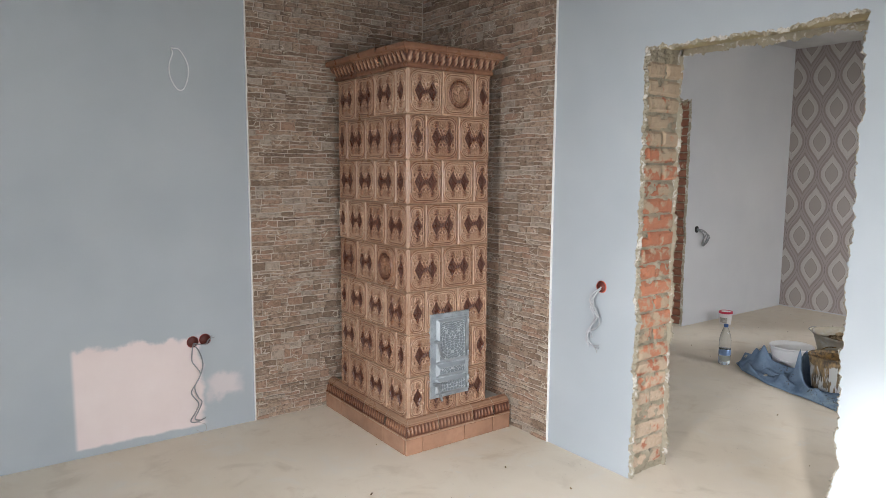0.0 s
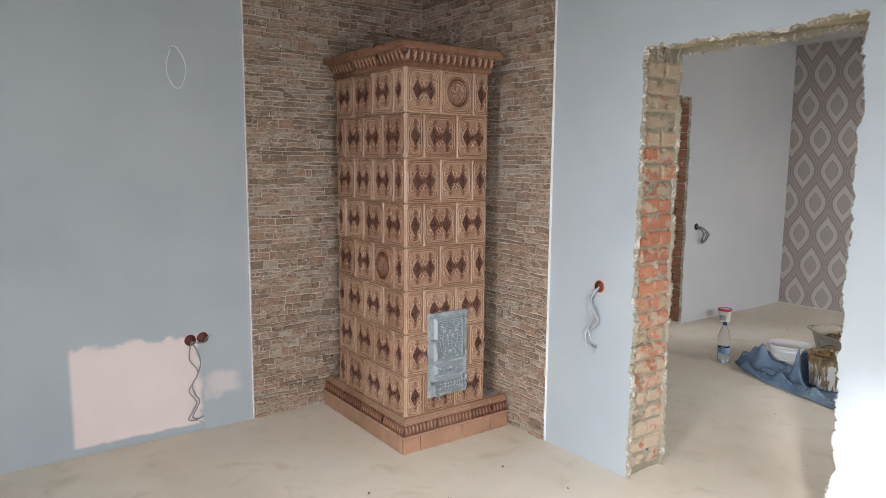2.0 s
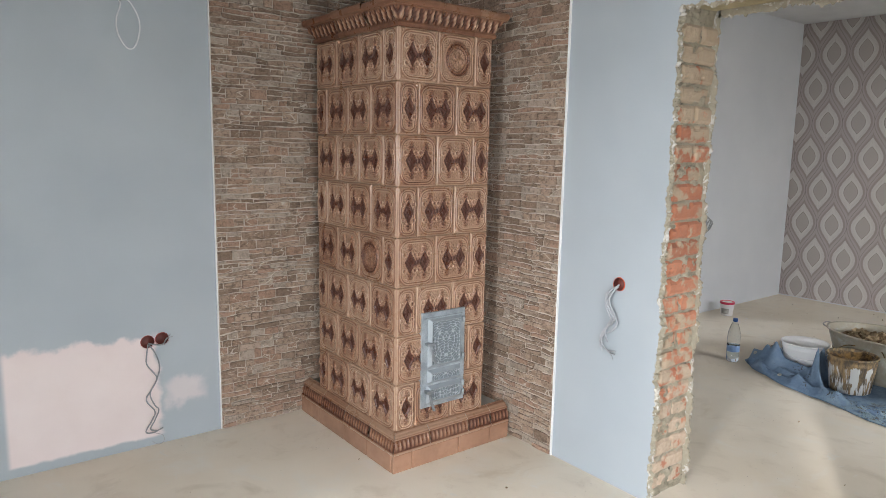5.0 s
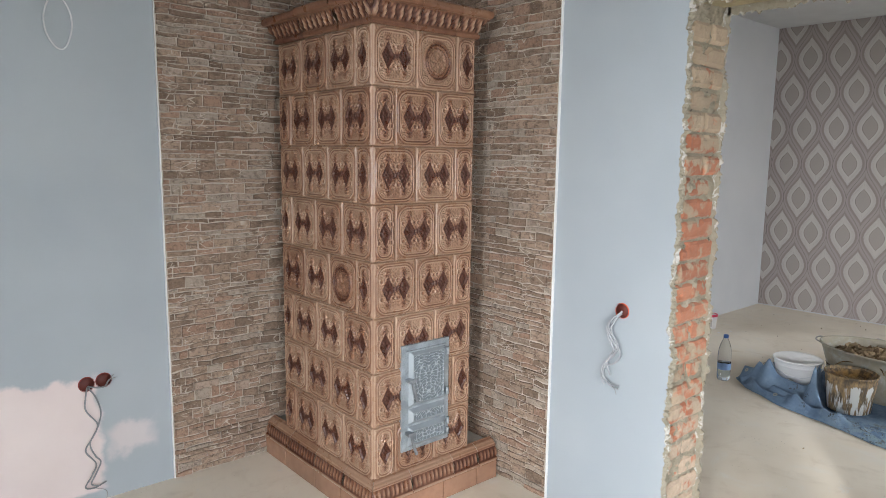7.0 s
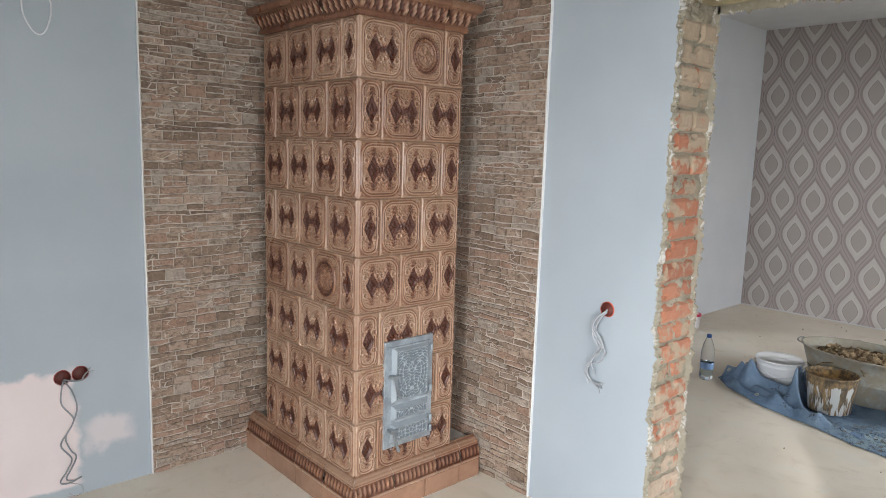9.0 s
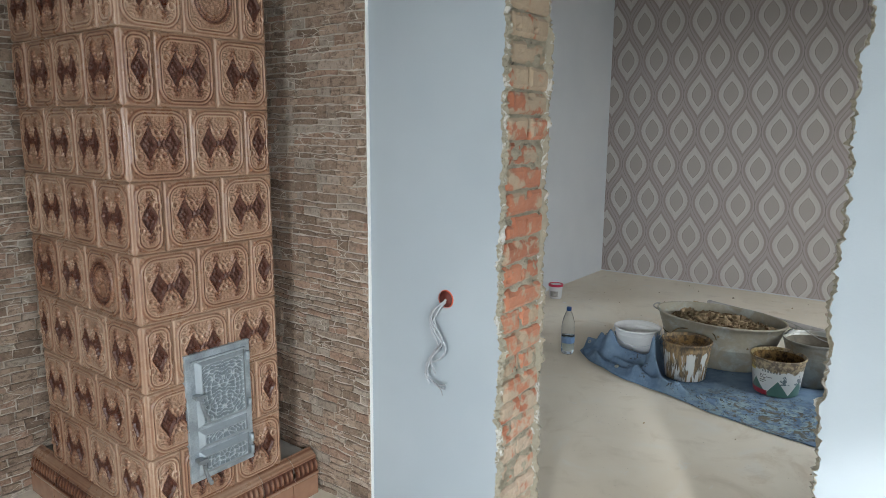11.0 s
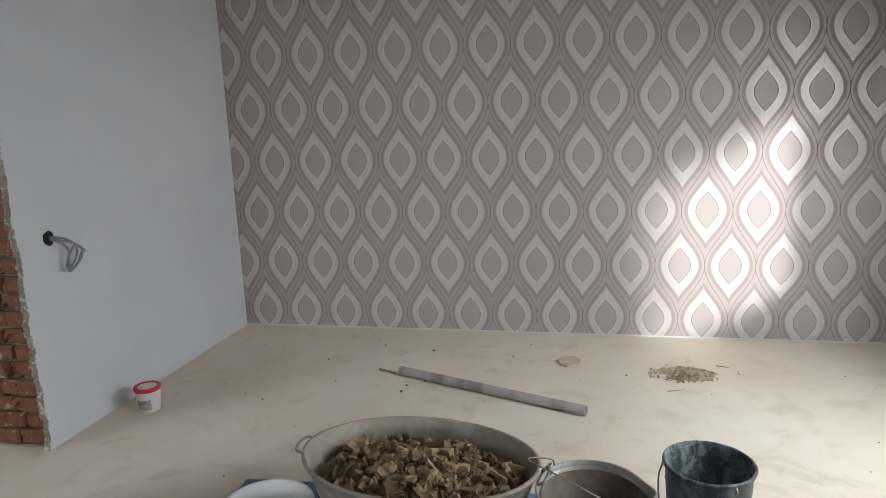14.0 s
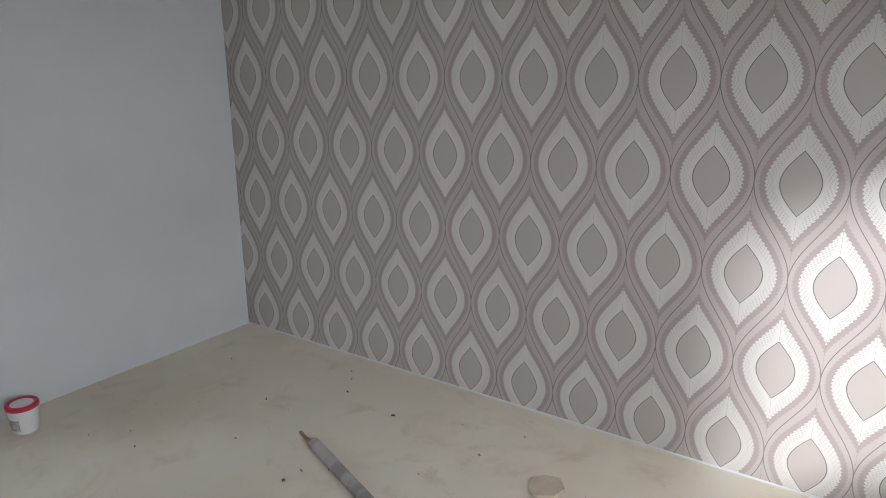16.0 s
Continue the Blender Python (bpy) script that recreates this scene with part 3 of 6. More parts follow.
part("mortar", rough_sheet(Vector((PASS[0] - 0.01, NORTH + T * 0.6, PASS[2] + 0.012)), Vector((0, NORTH_BACK - NORTH - T * 1.2, 0)), Vector((PASS[1] - PASS[0] + 0.03, 0, 0)), 16, 60, Vector((0, 0, 1)), 0.012, 5.0), MORTAR, wall_north, "rough mortar under the lintel", True)

# ---- the tiled stove ----
def glazed_tile():
    """Biscuit-coloured glaze that pools dark brown round the relief; ridge highlights and hollow shade are added to its
    tone.
    """
    n = Nodes("brown_stove_glaze", 0.22, 0, 0.5)
    at = n.tree.nodes.new("ShaderNodeAttribute")
    at.attribute_name = "glaze"
    g = at.outputs["Fac"]
    r = n.random()
    cloud = n.noise(24, 5, 0.6)
    tone = n.math("ADD", g, n.math("MULTIPLY", n.math("SUBTRACT", cloud, 0.5), 0.5))
    tone = n.math("ADD", tone, n.math("MULTIPLY", n.math("SUBTRACT", r, 0.5), 0.30))
    c = n.mix(n.band(tone, 0.0, 0.55), (0.33, 0.20, 0.13), (0.205, 0.092, 0.05))
    c = n.mix(n.band(tone, 0.45, 0.85), c, (0.075, 0.022, 0.011))
    c = n.mix(n.band(tone, 0.02, -0.45, 0, 0.85), c, (0.54, 0.395, 0.29))
    c = n.mix(n.band(n.noise(190, 3), 0.6, 0.8, 0, 0.25), c, (0.52, 0.38, 0.28))
    n.bump(n.math("ADD", cloud, n.math("MULTIPLY", n.noise(120, 4), 0.5)), 0.35, 0.003)
    return n.done(c, n.band(cloud, 0.2, 0.8, 0.22, 0.42))


GLAZE = glazed_tile()
BASE_GLAZE = plain("reddish_base_glaze", (0.33, 0.185, 0.12), 0.16, 0, 0.2, 30, 0.1)
CEMENT = plain("grey_cement", (0.44, 0.42, 0.38), 0.9, 0, 0.12, 60, 0.4)
IRON = plain("silver_painted_cast_iron", (0.37, 0.41, 0.44), 0.40, 0.5, 0.25, 140, 0.35)


def cast_relief():
    """Patchy silver-grey paint; the relief's shading is put into its colour, bright scrolls on dark hollows."""
    n = Nodes("silver_painted_cast_relief", 0.5, 0.4)
    at = n.tree.nodes.new("ShaderNodeAttribute")
    at.attribute_name = "glaze"
    c = n.mix(at.outputs["Fac"], (0.16, 0.19, 0.21), (0.50, 0.54, 0.57))
    c = n.mix(n.band(n.noise(40, 5), 0.5, 0.75, 0, 0.4), c, (0.24, 0.26, 0.27))
    n.bump(n.noise(160, 5), 0.25, 0.002)
    return n.done(c)


CAST = cast_relief()
DARK_IRON = plain("worn_dark_iron", (0.27, 0.29, 0.31), 0.4, 0.6, 0.2, 90, 0.2)
FIRE_CORE = plain("clay_stove_core", (0.32, 0.21, 0.145), 0.95, 0, 0.2, 60, 0.3)


def sheet_mesh(name, points, glaze, material):
    """A grid of points (rows x columns x 3) as a smooth mesh with a glaze value at each point."""
    rows, cols = points.shape[:2]
    k = np.arange(rows * cols).reshape(rows, cols)
    quads = np.stack([k[:-1, :-1], k[:-1, 1:], k[1:, 1:], k[1:, :-1]], -1).reshape(-1, 4)
    mesh = bpy.data.meshes.new(name)
    mesh.from_pydata(points.reshape(-1, 3).tolist(), [], quads.tolist())
    layer = mesh.attributes.new("glaze", "FLOAT", "POINT")
    layer.data.foreach_set("value", glaze.reshape(-1).astype(np.float32))
    for p in mesh.polygons:
        p.use_smooth = True
    mesh.materials.append(material)
    return mesh


def ridge(d, width):
    return np.exp(-((d / width) ** 2))


def tile_relief(w, h, kind):
    """Height in metres and glaze tone over a tile w x h, for a double, single or medallion tile."""
    nu, nv = (104 if kind != "single" else 56), 108
    x, z = np.meshgrid(np.linspace(-w / 2, w / 2, nu), np.linspace(-h / 2, h / 2, nv))
    ax, az = np.abs(x), np.abs(z)
    rim = np.minimum(w / 2 - ax, h / 2 - az)
    high = 0.004 * np.clip(rim / 0.004, 0, 1) + 0.0015 * ridge(rim - 0.007, 0.003)
    # rounded inner panel with a beaded outline
    rx, rz, rc = w / 2 - 0.013, h / 2 - 0.013, min(0.045, w * 0.3)
    qx, qz = np.maximum(ax - (rx - rc), 0), np.maximum(az - (rz - rc), 0)
    panel = np.hypot(qx, qz) - rc
    high += 0.0035 * ridge(panel, 0.0028) + 0.002 * ridge(panel + 0.009, 0.002) - 0.0015 * (panel > 0.004)
    # dark outline beside the panel beads: hollow shade put into the tone
    tone = 0.55 * ridge(panel + 0.0045, 0.0028) + 0.35 * ridge(panel - 0.005, 0.003) + 0.10 * (panel > 0)
    corner = np.hypot(ax - w / 2 + 0.016, az - h / 2 + 0.016)
    high += 0.003 * ridge(corner - 0.006, 0.0035)
    centres = [0.0] if kind == "single" else [-w * 0.19, w * 0.19]
    if kind == "medal":
        r = np.hypot(x, z * 0.93)
        for ring, tall in ((0.064, 0.007), (0.052, 0.005), (0.040, 0.004)):
            high += tall * ridge(r - ring, 0.0035)
        turn = np.arctan2(z, x)
        high += 0.002 * np.sin(5 * turn + r * 90) * (r < 0.036)
        tone += 0.55 * ridge(r - 0.058, 0.006) + 0.28 * ridge(r - 0.046, 0.004) + 0.18 * (r < 0.075)
    else:
        for c in centres:
            dx = np.abs(x - c)
            dia = dx / 0.026 + az / 0.047
            high += 0.0045 * ridge(dia - 1.0, 0.13) - 0.003 * (dia < 0.85) + 0.003 * ridge(dia - 0.25, 0.2)
            tone += 1.0 * np.clip(1.25 - dia, 0, 0.35) / 0.35 + 0.16 * ridge(np.maximum(dia - 1.0, 0), 0.7)
            for dz, size in ((0.056, 0.010), (0.070, 0.007)):
                bud = np.hypot(dx - 0.004, az - dz)
                high += 0.004 * ridge(bud - size * 0.6, 0.0035)
                tone += 0.42 * ridge(bud, size * 0.85)
            scroll = np.hypot(dx - 0.026, az - 0.034)
            high += 0.0035 * ridge(scroll - 0.010, 0.003)
            tone += 0.3 * ridge(scroll, 0.009)
            # paler lines paint the highlight on diamond and scroll ridges
            tone -= 0.45 * ridge(dia - 1.12, 0.08) + 0.35 * ridge(scroll - 0.010, 0.0028)
        if kind == "double":
            cross = np.abs(np.abs(x) * 1.9 - az)
            high += 0.004 * ridge(cross, 0.006) * (ax < 0.03)
            tone += 0.75 * ridge(z, 0.010) * (ax < 0.032) + 0.14 * ridge(np.hypot(x * 1.2, (z + 0.02) * 0.9), 0.05)
    # bead and rim highlights painted as a paler glaze tone
    tone -= 0.42 * ridge(panel, 0.0024) + 0.35 * ridge(panel + 0.009, 0.002) + 0.4 * ridge(rim - 0.004, 0.002)
    leaf = np.sin(x * 330) * np.sin(z * 300 + np.sin(x * 150) * 1.5)
    field = np.clip((-panel - 0.010) / 0.01, 0, 1)
    curl = np.hypot(ax - w * 0.33, az - h * 0.36)
    swirl = np.sin(curl * 700 + np.arctan2(az - h * 0.36, ax - w * 0.33) * 3) * ridge(curl, 0.026)
    fine = np.sin(x * 820 + np.sin(z * 330) * 2.4) * np.sin(z * 760 + np.sin(x * 310) * 2.4)
    high += field * (0.0008 * leaf + 0.0030 * swirl + 0.0017 * fine)
    tone += 0.10 + 0.34 * field * fine * ridge(np.maximum(np.hypot(x, z) - 0.045, 0), 0.035)
    tone -= 0.35 * field * np.clip(swirl, 0, 1) - 0.12 * field * np.clip(-swirl, 0, 1)
    return x, z, high, np.clip(tone, -0.6, 1)


def tile_mesh(w, h, kind):
    x, z, high, tone = tile_relief(w, h, kind)
    pts = np.stack([x, -1.15 * high, z], -1)
    pts[0, :, 1] = pts[-1, :, 1] = 0.003
    pts[:, 0, 1] = pts[:, -1, 1] = 0.003
    return sheet_mesh("stove_tile", pts, tone, GLAZE)


SX0, SX1, SY0, SY1, SZ0, SZ1 = 1.783, 2.277, 2.730, 3.425, 0.160, 1.865
ROWS, ROW_H = 8, (1.865 - 0.160) / 8
TILE_S, TILE_W = (SX1 - SX0) / 2.5, (SY1 - SY0) / 3.5
stove = thing("tiled_stove", pose(0, 0, 0), "tall corner stove of brown glazed relief tiles with a dark cornice", "stove")
part("core", boxes(((SX0 + 0.004, SY0 + 0.004, 0.02), (SX1 - 0.004, SY1 - 0.004, 1.95))), FIRE_CORE, stove)

tile_meshes = {}
for side, wide in (("south", TILE_S), ("west", TILE_W)):
    for kind, share in (("double", 1.0), ("medal", 1.0), ("single", 0.5)):
        tile_meshes[side, kind] = tile_mesh(wide * share - 0.0018, ROW_H - 0.0018, kind)
rng = random.Random(5)
for row in range(ROWS):
    z = SZ1 - (row + 0.5) * ROW_H
    even = row % 2 == 0
    for side, wide, full in (("south", TILE_S, 2), ("west", TILE_W, 3)):
        half_first = even == (side == "west")
        spans = [0.5] + [1.0] * full if half_first else [1.0] * full + [0.5]
        at = 0.0
        for k, span in enumerate(spans):
            kind = "single" if span < 1 else "double"
            if (side, row, k) in (("south", 0, 1), ("west", 4, 1)):
                kind = "medal"
            mid = at + span * wide / 2
            at += span * wide
            ob = new("stove_tile", tile_meshes[side, kind])
            ob.parent = stove
            lift, spin = rng.uniform(-0.0012, 0.0012), rng.uniform(-0.25, 0.25)
            if side == "south":
                ob.matrix_basis = pose(SX0 + mid, SY0 + lift, z, rng.uniform(-0.3, 0.3), spin, 0)
            else:
                ob.matrix_basis = pose(SX0 + lift, SY0 + mid, z, 0, spin, -90)


def moulding(name, a, b, out, profile, relief, tone, parent, label, material=None, mitre=(1, 0), step=0.004):
    """A moulded strip from a to b (2D) whose profile lists (offset outward, height); mitred ends lean with the offset."""
    a, b, out = Vector(a), Vector(b), Vector(out)
    along = (b - a).normalized()
    count = max(8, int((b - a).length / step))
    dense = []
    for (o0, z0), (o1, z1) in zip(profile, profile[1:]):
        parts = max(1, int(math.hypot(o1 - o0, z1 - z0) / 0.004))
        dense += [(o0 + (o1 - o0) * k / parts, z0 + (z1 - z0) * k / parts) for k in range(parts)]
    dense.append(profile[-1])
    pts, tones = np.zeros((len(dense), count + 1, 3)), np.zeros((len(dense), count + 1))
    for i, (o, z) in enumerate(dense):
        s, e = a - along * (o * mitre[0]), b + along * (o * mitre[1])
        v = i / (len(dense) - 1)
        for j in range(count + 1):
            p = s.lerp(e, j / count)
            d = (p - a).length
            q = p + out * (o + relief(d, z))
            pts[i, j] = q.x, q.y, z
            tones[i, j] = tone(d, z)
    ob = new(name, sheet_mesh(name, pts, tones, material or GLAZE))
    ob.parent = parent
    tagged(ob, label)
    return ob


CORNICE = [(0.004, 1.862), (0.012, 1.866), (0.014, 1.880), (0.008, 1.884), (0.012, 1.895), (0.030, 1.925), (0.036, 1.938), (0.048, 1.941), (0.053, 1.950), (0.052, 1.966), (0.046, 1.972), (-0.10, 1.974)]


def acanthus(d, z):
    if not 1.886 < z < 1.936:
        return 0.0
    v = (z - 1.886) / 0.05
    return 0.0062 * (math.sin(d * 170 + 3 * v) * math.sin(v * math.pi) + 0.6 * math.cos(d * 340 - 5 * v) * math.sin(v * 2 * math.pi))


def cornice_tone(d, z):
    # leaf highlights and hollow shade go into the tone: pale ridges, dark dips
    return 0.62 - 110 * acanthus(d, z) if 1.886 < z < 1.936 else 0.55 if z < 1.938 else 0.45


for n_piece, (s, e) in enumerate(((0.0, 0.19), (0.19, 0.385), (0.385, SX1 - SX0))):
    moulding("cornice_tile", (SX0 + s + 0.001, SY0), (SX0 + e - 0.001, SY0), (0, -1), CORNICE, acanthus, cornice_tone, stove, "dark brown cornice tile with leaf relief", None, (1 if n_piece == 0 else 0, 1 if n_piece == 2 else 0))
for n_piece, (s, e) in enumerate(((0.0, 0.205), (0.205, 0.46), (0.46, SY1 - SY0))):
    lift = (0.0, 0.004, 0.001)[n_piece]
    moulding("cornice_tile", (SX0, SY0 + s + 0.001), (SX0, SY0 + e - 0.001), (-1, 0), [(o + lift, z + lift) for o, z in CORNICE], acanthus, cornice_tone, stove, "dark brown cornice tile with leaf relief", None, (1 if n_piece == 0 else 0, 1 if n_piece == 2 else 0))
part("top_slab", boxes(((SX0 - 0.02, SY0 - 0.02, 1.94), (SX1 + 0.045, SY1 + 0.05, 1.968)), bevel=0.006), BASE_GLAZE, stove, "glazed top of the cornice")

# plinth: row of plain base tiles, baluster band, sloped cap
PX, PY = SX0 - 0.042, SY0 - 0.047
BALUSTER = [(-0.004, 0.078), (0.002, 0.082), (0.002, 0.090), (-0.006, 0.096), (-0.014, 0.140), (-0.010, 0.144), (-0.011, 0.149), (-0.017, 0.152), (-0.017, 0.157), (-0.026, 0.160), (-0.027, 0.165), (-0.036, 0.168), (-0.048, 0.174)]


def balusters(d, z):
    return 0.0075 * max(0.0, math.cos(d * 2 * math.pi / 0.0215)) ** 0.6 * math.sin(math.pi * (z - 0.094) / 0.046) if 0.094 < z < 0.140 else 0.0


def plinth_tone(d, z):
    # baluster highlights painted into the tone: pale crowns, darker gaps between
    return (0.80 - 75 * balusters(d, z)) if 0.092 < z < 0.142 else 0.30 + 0.25 * math.sin(z * 900)


PEND_X, PEND_Y = 2.412, NORTH - 0.012
for n_piece, (s, e) in enumerate(((0.0, 0.20), (0.20, 0.42), (0.42, 0.56), (0.56, PEND_X - PX))):
    moulding("plinth_tile", (PX + s + 0.001, PY), (PX + e - 0.001, PY), (0, -1), BALUSTER, balusters, plinth_tone, stove, "dark glazed plinth tile with small balusters", None, (1 if n_piece == 0 else 0, 0))
for n_piece, (s, e) in enumerate(((0.0, 0.21), (0.21, 0.43), (0.43, 0.65), (0.65, PEND_Y - PY))):
    moulding("plinth_tile", (PX, PY + s + 0.001), (PX, PY + e - 0.001), (-1, 0), BALUSTER, balusters, plinth_tone, stove, "dark glazed plinth tile with small balusters", None, (1 if n_piece == 0 else 0, 0))
part("plinth_core", boxes(((PX + 0.012, PY + 0.012, 0.0), (PEND_X - 0.004, PEND_Y, 0.10)), ((SX0 - 0.012, SY0 - 0.012, 0.09), (PEND_X - 0.008, PEND_Y, 0.157))), CEMENT, stove, "grey cement bed of the stove")
for s, e in ((0.0, 0.10), (0.10, 0.36), (0.36, 0.55), (0.55, PEND_X - PX)):
    part("base_tile", boxes(((PX + s + 0.0015, PY, 0.0), (PX + e - 0.0015, PY + 0.016, 0.080)), bevel=0.004), BASE_GLAZE, stove)
for s, e in ((0.018, 0.22), (0.22, 0.42), (0.42, 0.68), (0.68, PEND_Y - PY)):
    part("base_tile", boxes(((PX, PY + s + 0.0015, 0.0), (PX + 0.016, PY + e - 0.0015, 0.080)), bevel=0.004), BASE_GLAZE, stove)


# fire door
def cast_panel(w, h, seed, nu=40, nv=40):
    """A cast plate with chamfered edge, bead and scrolling leaf relief."""
    x, z = np.meshgrid(np.linspace(-w / 2, w / 2, nu), np.linspace(-h / 2, h / 2, nv))
    rim = np.minimum(w / 2 - np.abs(x), h / 2 - np.abs(z))
    high = 0.014 * np.clip(rim / 0.014, 0, 1) + 0.002 * ridge(rim - 0.016, 0.002)
    k = np.abs(x)
    inner = np.clip((rim - 0.018) / 0.006, 0, 1)
    swirl = np.sin(300 * np.hypot(k - w * 0.18, z - h * 0.12) + seed) + np.sin(280 * np.hypot(k - w * 0.1, z + h * 0.22)) + np.sin(210 * k) * np.cos(190 * z)
    lines = ridge(swirl, 0.42)
    high += inner * (0.0034 * ridge(swirl, 0.45) + 0.0004 * swirl) - 0.002 * inner
    pts = np.stack([x, -high, z], -1)
    return sheet_mesh("cast_panel", pts, np.where(rim < 0.018, 0.5, 0.10 + 0.9 * lines), CAST)


DX, DZ, DW, DH = 2.028, 0.461, 0.242, 0.432
bm = boxes(((-DW / 2, -0.010, -DH / 2), (DW / 2, 0.016, DH / 2)), bevel=0.003)
box(bm, (-DW / 2 + 0.018, -0.015, DH / 2 - 0.030), (DW / 2 - 0.018, -0.008, DH / 2 - 0.022), 0.002)
fire_door = part("fire_door", bm, IRON, stove, "silver-grey cast-iron door frame with scroll relief, closed")
fire_door.matrix_basis = pose(DX, SY0 - 0.004, DZ)
for name, z, h, w, seed in (("upper_door", 0.078, 0.226, 0.188, 0.0), ("middle_panel", -0.076, 0.064, 0.188, 1.7), ("lower_door", -0.158, 0.084, 0.194, 3.1)):
    p = new(name, cast_panel(w, h, seed, 72, 84 if h > 0.1 else 36))
    p.parent = fire_door
    p.matrix_basis = pose(0.006, -0.0095, z)
    if "door" in name:
        for hz in ((0.085, -0.085) if h > 0.1 else (0.022, -0.022)):
            bm = bmesh.new()
            bmesh.ops.create_cone(bm, cap_ends=True, segments=12, radius1=0.0065, radius2=0.0065, depth=0.028)
            q = part("hinge", bm, IRON, fire_door, "", True)
            q.matrix_basis = pose(0.006 + w / 2 + 0.008, -0.0175, z + hz)
        hz = 0.0 if h > 0.1 else 0.02
        bm = boxes(((-0.012, -0.034, -0.006), (0.012, 0.0, 0.006)), ((-0.018, -0.036, -0.004), (0.018, -0.028, 0.010)), bevel=0.002)
        part("latch", bm, DARK_IRON, fire_door, "worn iron latch").matrix_basis = pose(0.002 - w / 2, -0.0095, z + hz)
        bm = bmesh.new()
        for k in range(8):
            u = k / 7
            box(bm, (-0.005 + 0.022 * u * u, -0.036 - 0.004 * math.sin(3 * u), -0.012 - 0.075 * u), (0.005 + 0.022 * u * u, -0.026 - 0.004 * math.sin(3 * u), 0.002 - 0.075 * u), 0.002)
        part("handle", bm, DARK_IRON, fire_door, "curved iron handle hanging from the latch").matrix_basis = pose(0.004 - w / 2, -0.0095, z + hz)

# ---- loose things: helpers ----
def lathe(profile, segs=40, sx=1.0, sy=1.0, wobble=0.0, seed=0.0, close=False):
    """Turns a profile of (radius, height) about z; sx, sy make it oval."""
    bm = bmesh.new()
    rings = []
    for r, z in profile:
        ring = []
        for k in range(segs):
            a = 2 * math.pi * k / segs
            rr = r * (1 + wobble * noise.noise(Vector((math.cos(a) * 1.3, math.sin(a) * 1.3, z * 4 + seed))))
            ring.append(bm.verts.new((rr * sx * math.cos(a), rr * sy * math.sin(a), z)))
        rings.append(ring)
    for lo, hi in zip(rings, rings[1:]):
        for k in range(segs):
            bm.faces.new((lo[k], lo[(k + 1) % segs], hi[(k + 1) % segs], hi[k]))
    if close:
        bm.faces.new(list(reversed(rings[0])))
        bm.faces.new(rings[-1])
    bmesh.ops.recalc_face_normals(bm, faces=bm.faces)
    return bm


def vessel(r0, r1, h, wall=0.003, lip=0.004, beads=(), floor=0.006):
    """Profile of an open pail: outside up, round the lip, inside down to its floor."""
    out = [(0.0, 0.0), (r0 - 0.004, 0.0), (r0, 0.004)]
    for z in sorted(beads):
        r = r0 + (r1 - r0) * z / h
        out += [(r, z - 0.006), (r + 0.0035, z), (r, z + 0.006)]
    out += [(r1, h - 0.010), (r1 + lip, h - 0.008), (r1 + lip, h - 0.001), (r1 + lip * 0.4, h + 0.002), (r1 - wall, h - 0.001)]
    return out + [(r1 - wall, h - 0.02), (r0 - wall, floor + 0.004), (r0 - wall - 0.006, floor), (0.0, floor)]


def spline(points, steps=8):
    """Catmull-Rom through the points."""
    p = [Vector(q) for q in points]
    p = [2 * p[0] - p[1]] + p + [2 * p[-1] - p[-2]]
    out = []
    for a, b, c, d in zip(p, p[1:], p[2:], p[3:]):
        for k in range(steps):
            t = k / steps
            out.append(0.5 * ((2 * b) + (c - a) * t + (2 * a - 5 * b + 4 * c - d) * t * t + (3 * b - a - 3 * c + d) * t ** 3))
    return out + [p[-2]]


def tube(points, radius, segs=8, steps=8, bm=None, taper=1.0):
    """A round wire or rod along a smooth line through the points."""
    bm = bm or bmesh.new()
    line = spline(points, steps) if len(points) > 2 else [Vector(q) for q in points]
    up, rings = Vector((0.31, 0.17, 0.93)), []
    for k, p in enumerate(line):
        way = (line[min(k + 1, len(line) - 1)] - line[max(k - 1, 0)]).normalized()
        side = way.cross(up)
        side = side.normalized() if side.length > 1e-4 else Vector((1, 0, 0))
        top = side.cross(way)
        r = radius * (1 + (taper - 1) * k / max(1, len(line) - 1))
        rings.append([bm.verts.new(p + (side * math.cos(2 * math.pi * j / segs) + top * math.sin(2 * math.pi * j / segs)) * r) for j in range(segs)])
    for lo, hi in zip(rings, rings[1:]):
        for j in range(segs):
            bm.faces.new((lo[j], lo[(j + 1) % segs], hi[(j + 1) % segs], hi[j]))
    bm.faces.new(list(reversed(rings[0])))
    bm.faces.new(rings[-1])
    return bm


def chip(bm, rng, place, size, flat=0.45):
    """One broken flake: a squashed box with its corners knocked off at random."""
    m = Matrix.Translation(place) @ Euler([rng.uniform(0, 6.28) for _ in range(3)]).to_matrix().to_4x4()
    dims = (size * rng.uniform(0.7, 1.3), size * rng.uniform(0.5, 1.0), size * flat * rng.uniform(0.6, 1.2))
    v = [bm.verts.new(m @ Vector([s * d * rng.uniform(0.30, 0.55) for s, d in zip(c, dims)])) for c in ((-1, -1, -1), (1, -1, -1), (1, 1, -1), (-1, 1, -1), (-1, -1, 1), (1, -1, 1), (1, 1, 1), (-1, 1, 1))]
    for f in ((3, 2, 1, 0), (4, 5, 6, 7), (0, 1, 5, 4), (1, 2, 6, 5), (2, 3, 7, 6), (3, 0, 4, 7)):
        bm.faces.new([v[k] for k in f])


